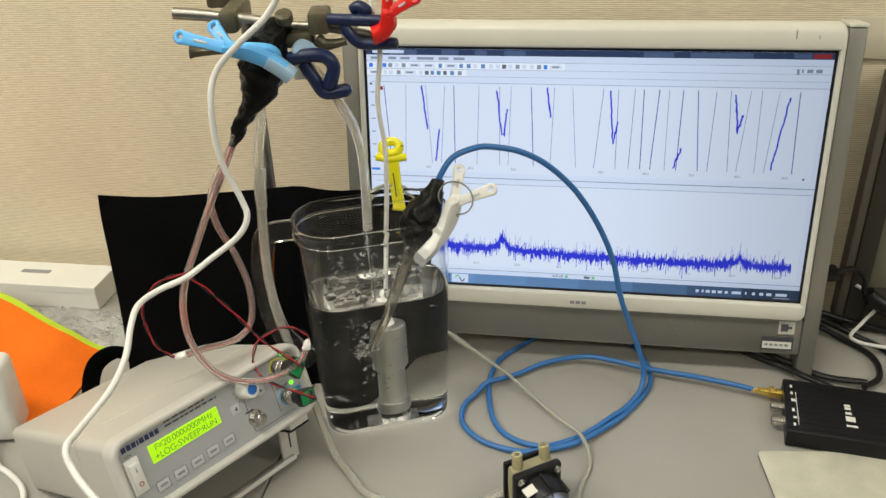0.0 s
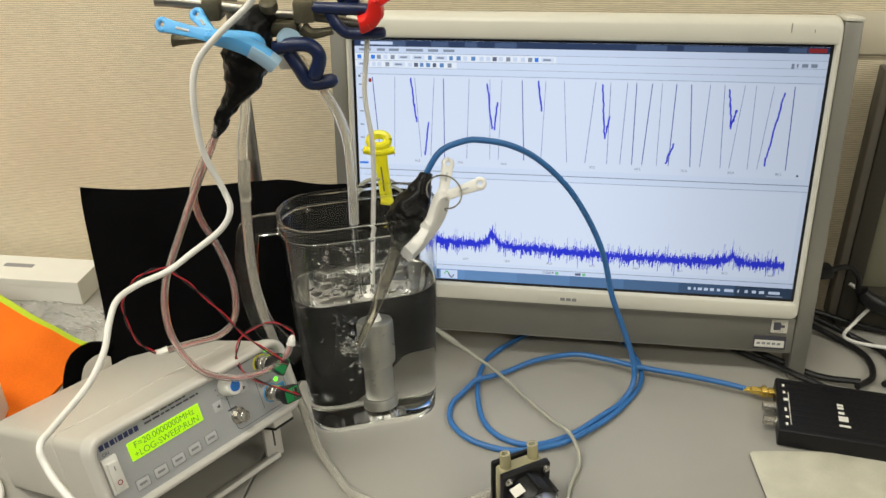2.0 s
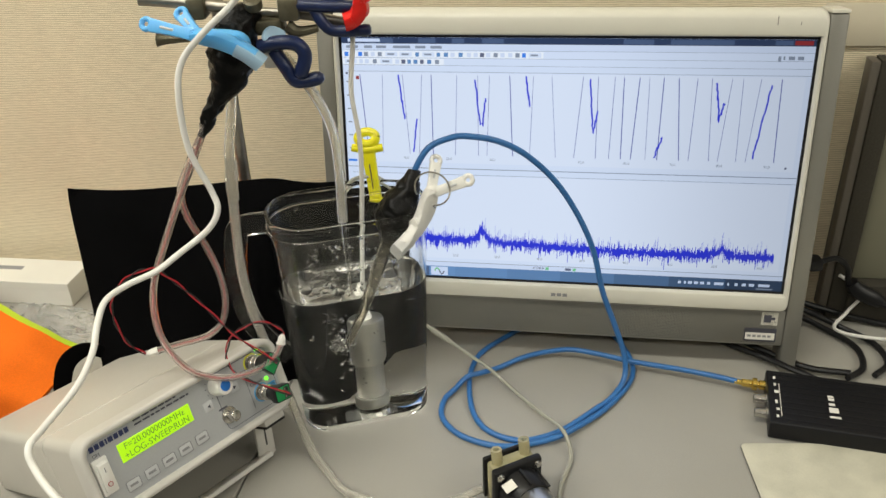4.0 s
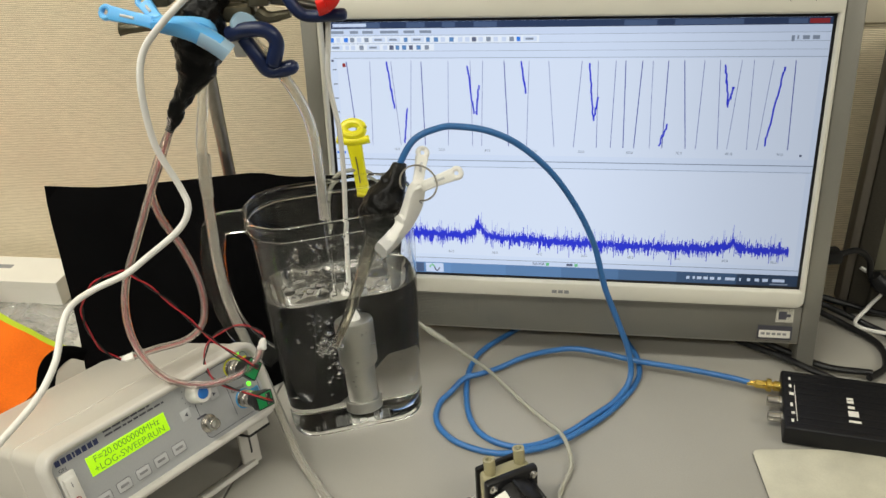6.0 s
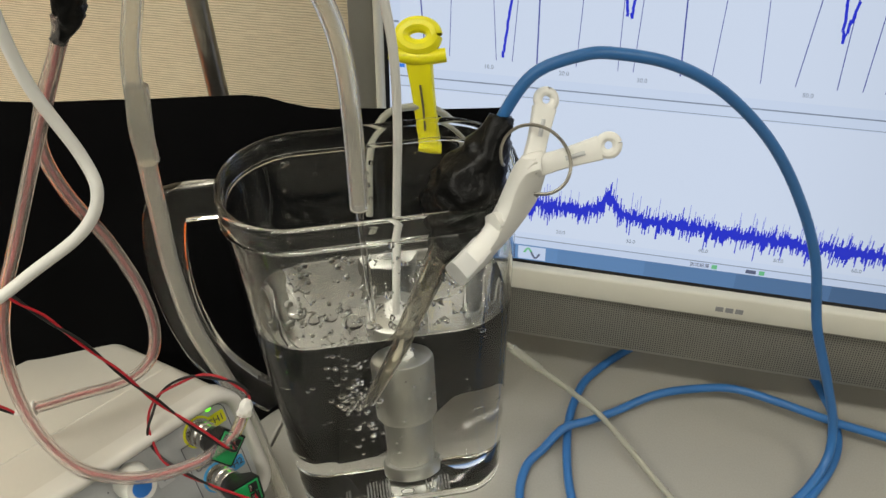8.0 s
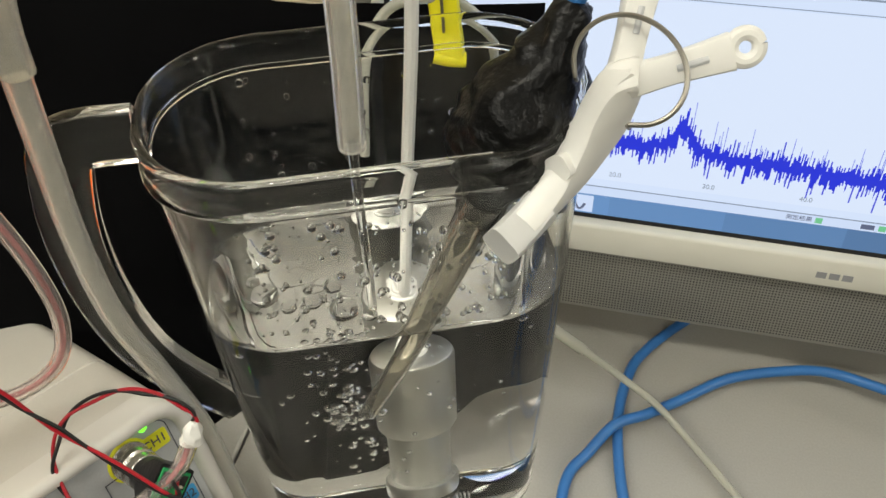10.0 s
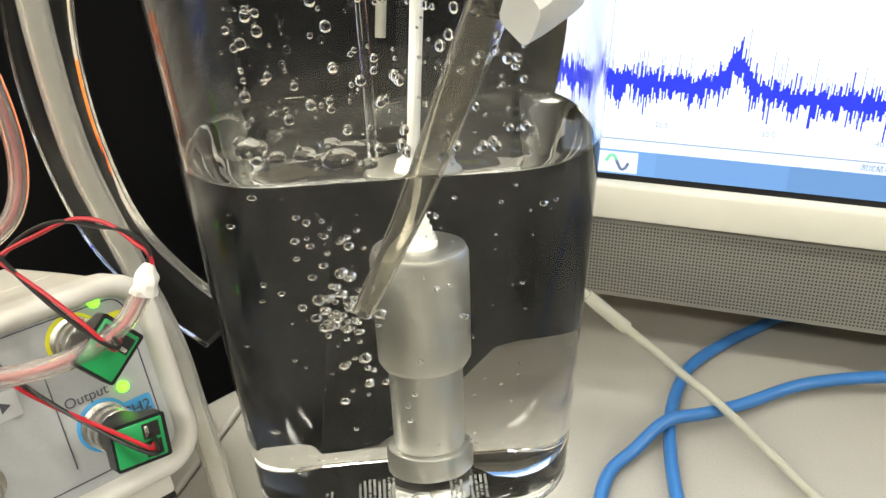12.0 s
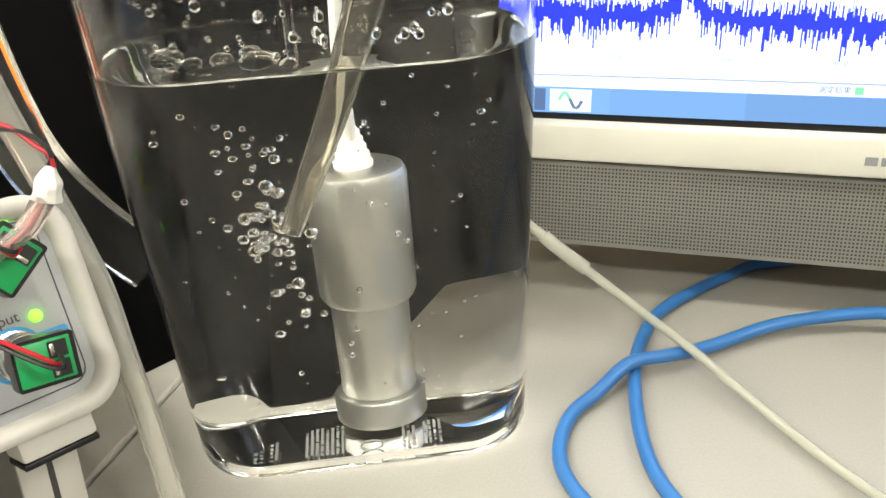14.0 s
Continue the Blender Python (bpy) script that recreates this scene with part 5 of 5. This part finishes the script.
    for a, b in zip(tops, feet):
        leg = part("stand_leg", sweep([a, a.lerp(b, 0.5), b], 1, sides=12, step=3, flat=(0.0095, 0.0026), up=(0, -1, 0.01)), M_CASERIM, ob, "light grey folding stand leg with a slot")
        part("slot", sweep([a.lerp(b, 0.25) + Vector((0, -0.0016, 0)), a.lerp(b, 0.72) + Vector((0, -0.0016, 0))], 1, sides=8, step=3, flat=(0.0011, 0.0014), up=(0, -1, 0.01)), M_DARK, leg, "dark slot")
        hinge = part("hinge_block", B(a.x - 0.0115, a.x + 0.0115, 0.0, 0.020, v0 - 0.0075, v0 + 0.001, bevel=0.0015), M_CASERIM, ob, "light grey hinge block")
        part("rubber_strip", B(a.x - 0.0115, a.x + 0.0115, 0.001, 0.019, v0 - 0.0098, v0 - 0.0077, bevel=0.0005), M_BLACKPL, hinge, "black rubber strip")
    part("stand_bar", sweep([feet[0], feet[0].lerp(feet[1], 0.5), feet[1]], 1, sides=12, step=4, flat=(0.012, 0.0030), up=(0, 0.3, 1)), M_CASERIM, ob, "light grey stand bar")
    for x in (u0 + 0.02, u1 - 0.02):
        part("foot", B(x - 0.008, x + 0.008, 0.012, 0.03, v0 - 0.005, v0 + 0.002, bevel=0.002), M_BLACKPL, ob, "black foot")


generator()

# ---- oscilloscope box, mouse pad, pump ----
PICO = pose(0.3075, 0.6100, 0, 0, 0, -16.5)


def scope():
    ob = thing("usb_oscilloscope", PICO, "flat black box oscilloscope with coaxial sockets", "oscilloscope")
    part("case", B(0, 0.145, 0, 0.082, 0.001, 0.0205, bevel=0.0022, seg=3), M_BLACKMATTE, ob, "black powder-coated case")
    for k in range(9):
        part("case_rib", B(0.003, 0.142, 0.006 + k * 0.0085, 0.0085 + k * 0.0085, 0.0203, 0.0209, bevel=0.0002), M_BLACKMATTE, ob)
    for k, (a, b, c, d) in enumerate(((0.044, 0.0045, 0.036, 0.0075), (0.0445, 0.0015, 0.0465, 0.0035), (0.0445, 0.0015, 0.054, 0.0035), (0.0445, 0.0015, 0.0585, 0.003), (0.0435, 0.006, 0.028, 0.0028))):
        part("maker_mark", B(a + 0.010, a + b + 0.014, c - 0.01, c - 0.01 + d, 0.0209, 0.0211), M_CARD, ob, smooth=False)
    for k, (x, y, w, h) in enumerate(((0.006, 0.008, 0.0022, 0.004), (0.0065, 0.019, 0.003, 0.003), (0.006, 0.029, 0.0022, 0.005), (0.006, 0.045, 0.004, 0.004), (0.006, 0.056, 0.0022, 0.004), (0.006, 0.067, 0.002, 0.004), (0.0105, 0.010, 0.0006, 0.05))):
        part("panel_mark", B(x, x + w, y, y + h, 0.0209, 0.0211), M_CARD, ob, smooth=False)
    for y in (0.024, 0.0455):
        so = part("bnc_socket", lathe([(0.0062, 0), (0.0062, 0.002), (0.0048, 0.0025), (0.0048, 0.012), (0.0044, 0.0125), (0.0034, 0.0125), (0.0034, 0.005), (0.001, 0.005)], pose(0.0005, y, 0.0105, 0, -90)), M_NICKEL, ob, "nickel coaxial socket")
        for s in (-1, 1):
            part("bayonet_lug", lathe([(0.0009, 0), (0.0009, 0.0014)], pose(-0.009, y + s * 0.0046, 0.0105, -90 * s), 8), M_NICKEL, so)
    ad = part("gold_adapter", lathe([(0.0048, 0), (0.0048, 0.006), (0.0036, 0.0065), (0.0036, 0.008), (0.0062, 0.0085), (0.0062, 0.0125), (0.004, 0.0135), (0.004, 0.0165)], pose(0.0005, 0.068, 0.0105, 0, -90)), M_BRASS, ob, "gold-plated adapter")
    part("gold_nut", lathe([(0.0042, 0.0165), (0.0042, 0.0225), (0.0028, 0.0235), (0.0025, 0.030)], pose(0.0005, 0.068, 0.0105, 0, -90), 6), M_BRASS, ad)


scope()


def mouse_pad():
    ob = thing("mouse_pad", pose(0.279, 0.603, 0.0, 0, 0, -3.0), "worn cream mouse pad with a black underside", "mouse pad")
    o = [(x + 0.11, z - 0.095) for x, z in rounded(0.11, 0.095, 0.006, 5)]
    for nm, z0, z1, mat, ins in (("rubber_base", 0.0004, 0.002, M_BLACKPL, 0.0), ("pad_top", 0.0021, 0.0032, M_PAD, 0.0030)):
        bm, _ = skin([([(x, y) for x, y in o], z0), ([(x * (1 - ins * 4) + ins, y * (1 - ins * 4) - ins) for x, y in o], z1)])
        part(nm, bm, mat, ob)


mouse_pad()


def pump():
    ax = Vector((0.42, -0.9, 0)).normalized()
    m = Matrix.Translation((0.0640, 0.541, 0.0238)) @ Matrix.Scale(1.42, 4) @ Matrix(((ax.x, -ax.y, 0, 0), (ax.y, ax.x, 0, 0), (0, 0, 1, 0), (0, 0, 0, 1)))
    ob = thing("water_pump", m, "small pump with a black head and a bare metal motor", "pump")
    part("head_plate", B(-0.003, 0.0025, -0.0165, 0.0165, -0.0165, 0.0165, bevel=0.0018), M_BLACKPL, ob, "square black plate")
    part("valve_chamber", B(-0.012, -0.0035, -0.0145, 0.0145, -0.0155, 0.0145, bevel=0.002), M_AMBER, ob, "amber clear valve chamber")
    part("rear_plate", B(-0.0155, -0.0125, -0.0155, 0.0155, -0.0160, 0.0155, bevel=0.001), M_BLACKPL, ob)
    part("pump_body", lathe([(0.0135, 0.002), (0.0135, 0.016), (0.0125, 0.018)], pose(0, 0, 0, 0, 90)), M_BLACKPL, ob, "black pump body")
    for k in range(6):
        part("body_rib", B(0.003, 0.017, -0.0009, 0.0009, 0.0125, 0.0150, bevel=0.0003, m=pose(0, 0, 0, 60 * k)), M_BLACKPL, ob)
    part("motor", lathe([(0.0112, 0.017), (0.0122, 0.0185), (0.0122, 0.047), (0.011, 0.049), (0.005, 0.0495), (0.005, 0.053)], pose(0, 0, 0, 0, 90)), M_MOTOR, ob, "bare metal motor can")
    for y, z in ((-0.0125, 0.0125), (0.0125, 0.0125), (-0.0125, -0.0125), (0.0125, -0.0125)):
        part("screw", lathe([(0.0026, 0.0025), (0.0026, 0.0035), (0.0014, 0.0044)], pose(0, y, z, 0, 90), 14), M_NICKEL, ob, "bright screw")
    for y in (-0.009, 0.010):
        part("nozzle", hollow([(-0.008, y, 0.012), (-0.0085, y, 0.018), (-0.0095, y, 0.0235)], 0.0035, 0.002, 14, 3), M_AMBER, ob, "clear hose nozzle")
    part("paper_label", B(0.006, 0.013, -0.0105, -0.003, 0.0135, 0.0140, m=pose(0, 0, 0, 18)), M_CARD, ob, "white paper label", smooth=False)


pump()

# ---- things at the left ----
def orange_cloth():
    A, Bc, C, D = Vector((-0.60, 0.865, 0)), Vector((-0.402, 0.797, 0)), Vector((-0.427, 0.66, 0)), Vector((-0.68, 0.69, 0))
    nx, ny = 30, 20

    def at(s, t, lift):
        p = A.lerp(Bc, s).lerp(D.lerp(C, s), t)
        p.y += 0.008 * math.sin(s * 6)*(1 - t)
        ridge = 0.052 * (1 - s) ** 0.8 + 0.006 + 0.010 * noise.noise(p * 14) * min(1, 4 * min(s, 1 - s, t, 1 - t) + 0.2)
        p.z = max(0.003, ridge * min(1, 0.35 + 3 * (1 - s))) + lift
        return p
    ob = thing("cloth", pose(-0.5, 0.75, 0), "bright orange felt cloth with a lime green edge", "cloth")
    for nm, t0, t1, mat in (("felt", 0.035, 1, M_ORANGE), ("binding", -0.012, 0.036, M_LIME)):
        bm = bmesh.new()
        n2 = ny if nm == "felt" else 2
        g = [[[bm.verts.new(at(i / nx, t0 + (t1 - t0) * k / n2, lift)) for k in range(n2 + 1)] for i in range(nx + 1)] for lift in (-0.002, 0.001 if nm == "felt" else 0.0018)]
        for s in g:
            for i in range(nx):
                for k in range(n2):
                    bm.faces.new((s[i][k], s[i + 1][k], s[i + 1][k + 1], s[i][k + 1]))
        for i in range(nx):
            for k in (0, n2):
                bm.faces.new((g[0][i][k], g[0][i + 1][k], g[1][i + 1][k], g[1][i][k]))
        for k in range(n2):
            for i in (0, nx):
                bm.faces.new((g[0][i][k], g[0][i][k + 1], g[1][i][k + 1], g[1][i][k]))
        part(nm, bm, mat, ob, in_world=True)


orange_cloth()


def carton():
    m = pose(-0.452, 0.889, 0, 0, 0, -9)
    ob = thing("carton", m, "flat white cardboard box with a small grey label", "box")
    part("box_body", B(-0.20, 0, 0, 0.055, 0.0005, 0.031, bevel=0.0008), M_CARD, ob, smooth=False)
    part("lid", B(-0.2003, 0.0003, -0.0003, 0.0553, 0.0225, 0.0325, bevel=0.0008), M_CARD, ob, smooth=False)
    part("label", B(-0.118, -0.078, 0.028, 0.036, 0.0325, 0.0328), M_GREYINK, ob, "grey printed label", smooth=False)


carton()


def plastic_film():
    bm = bmesh.new()
    n = 18
    g = [[bm.verts.new((-0.52 + 0.12 * i / n, 0.815 + 0.065 * k / n - 0.02 * i / n, 0.006 + 0.022 * abs(noise.noise(Vector((i * 0.33, k * 0.41, 2)))) + 0.008 * abs(noise.noise(Vector((i * 0.9, k * 0.9, 5)))))) for k in range(n + 1)] for i in range(n + 1)]
    for i in range(n):
        for k in range(n):
            bm.faces.new((g[i][k], g[i + 1][k], g[i + 1][k + 1], g[i][k + 1]))
    bmesh.ops.solidify(bm, geom=bm.faces[:], thickness=0.0003)
    ob = single("plastic_film", bm, M_FILM, "crumpled clear plastic wrapping on the desk", "wrapping", smooth=False)
    ob.visible_shadow = False


plastic_film()


def charger():
    m = pose(-0.482, 0.662, 0, 0, 0, 6)
    ob = thing("power_adapter", m, "white upright power adapter with a white lead", "power adapter")
    part("adapter_body", B(-0.06, 0.036, -0.02, 0.02, 0.0005, 0.088, bevel=0.008, seg=4), M_WHITEPL, ob)
    part("adapter_lead", sweep([(-0.470, 0.648, 0.012), (-0.4600, 0.622, 0.008), (-0.4475, 0.6075, 0.004), (-0.4327, 0.597, 0.004), (-0.4125, 0.578, 0.004), (-0.402, 0.553, 0.004), (-0.395, 0.50, 0.004), (-0.36, 0.43, 0.004)], 0.0028), M_CABLEW, ob, "white lead", in_world=True)


charger()

# ---- cables and fittings at the right ----
def dark_cables():
    runs = [[(0.285, 0.82, 0.004), (0.297, 0.775, 0.006), (0.32, 0.745, 0.008), (0.345, 0.72, 0.010), (0.36, 0.70, 0.012), (0.38, 0.68, 0.012)],
            [(0.30, 0.82, 0.004), (0.312, 0.782, 0.005), (0.336, 0.752, 0.006), (0.36, 0.728, 0.006), (0.385, 0.706, 0.006), (0.42, 0.69, 0.01)],
            [(0.36, 0.80, 0.03), (0.40, 0.80, 0.012), (0.43, 0.775, 0.005), (0.448, 0.74, 0.005), (0.44, 0.705, 0.005), (0.415, 0.685, 0.008)],
            [(0.36, 0.805, 0.035), (0.41, 0.802, 0.016), (0.445, 0.78, 0.006), (0.47, 0.745, 0.005), (0.468, 0.71, 0.005), (0.445, 0.69, 0.006)],
            [(0.36, 0.81, 0.04), (0.42, 0.803, 0.02), (0.47, 0.79, 0.008), (0.53, 0.765, 0.005), (0.6, 0.74, 0.005)]]
    for r in runs:
        single("black_cable", sweep(r, 0.0033, sides=10), M_BLACKPL, "black cable curling behind the monitor", "cable", group="cables behind the monitor")
    ob = thing("plug_lead", pose(0.44, 0.79, 0.05), "black plug and lead at the monitor side", "cable")
    part("plug", B(0.375, 0.408, 0.765, 0.783, 0.086, 0.099, bevel=0.003), M_BLACKPL, ob, in_world=True)
    part("lead", sweep([(0.405, 0.774, 0.093), (0.43, 0.785, 0.09), (0.447, 0.79, 0.075), (0.452, 0.79, 0.055), (0.465, 0.787, 0.045), (0.50, 0.77, 0.03)], 0.0032), M_BLACKPL, ob, in_world=True)
    part("ferrite", sweep([(0.455, 0.789, 0.056, 0.007), (0.463, 0.786, 0.047, 0.009), (0.478, 0.781, 0.04, 0.009), (0.486, 0.778, 0.036, 0.007)], 0.009, sides=12, step=3), M_BLACKPL, ob, in_world=True)
    single("white_lead", sweep([(0.445, 0.80, 0.06), (0.47, 0.79, 0.042), (0.455, 0.785, 0.02), (0.435, 0.765, 0.012), (0.47, 0.745, 0.012), (0.55, 0.735, 0.01)], 0.002, sides=8), M_CABLEW, "thin white lead lying over black cables", "cable")


dark_cables()


def side_partition():
    ob = thing("partition", ROOM @ pose(0.008, 0, 0), "dark framed olive panel on the wall beside the desk", "partition", kind="structure")
    part("trim", B(-0.013, -0.0042, -0.022, -0.002, 0.012, 0.300, bevel=0.0012), M_TRIM, ob, "brown edge trim")
    part("post", B(-0.004, 0.015, -0.024, -0.002, 0.001, 0.302, bevel=0.0015), M_PART, ob, "dark brown post")
    part("panel", B(0.0153, 0.39, -0.012, -0.002, 0.05, 0.302, bevel=0.001), M_OLIVE, ob, "olive grey panel")
    part("ledge", B(0.0153, 0.39, -0.028, -0.002, 0.001, 0.0495, bevel=0.002), M_PART, ob)
    part("top_band", B(-0.06, 0.38, -0.0036, -0.002, 0.310, 0.352, bevel=0.0006), M_BAND, ob, "smooth beige band above the panel")


side_partition()


def lamp_housing(x, y):
    ob = thing("ceiling_light", ROOM @ pose(x, y, CEIL), "white ceiling light fitting with fluorescent tubes", "ceiling light", group="ceiling lights")
    part("housing", B(-0.63, 0.63, -0.17, 0.17, -0.04, -0.0005, bevel=0.004), M_CEIL, ob, smooth=False)


for lx, ly in LAMPS:
    lamp_housing(lx, ly)
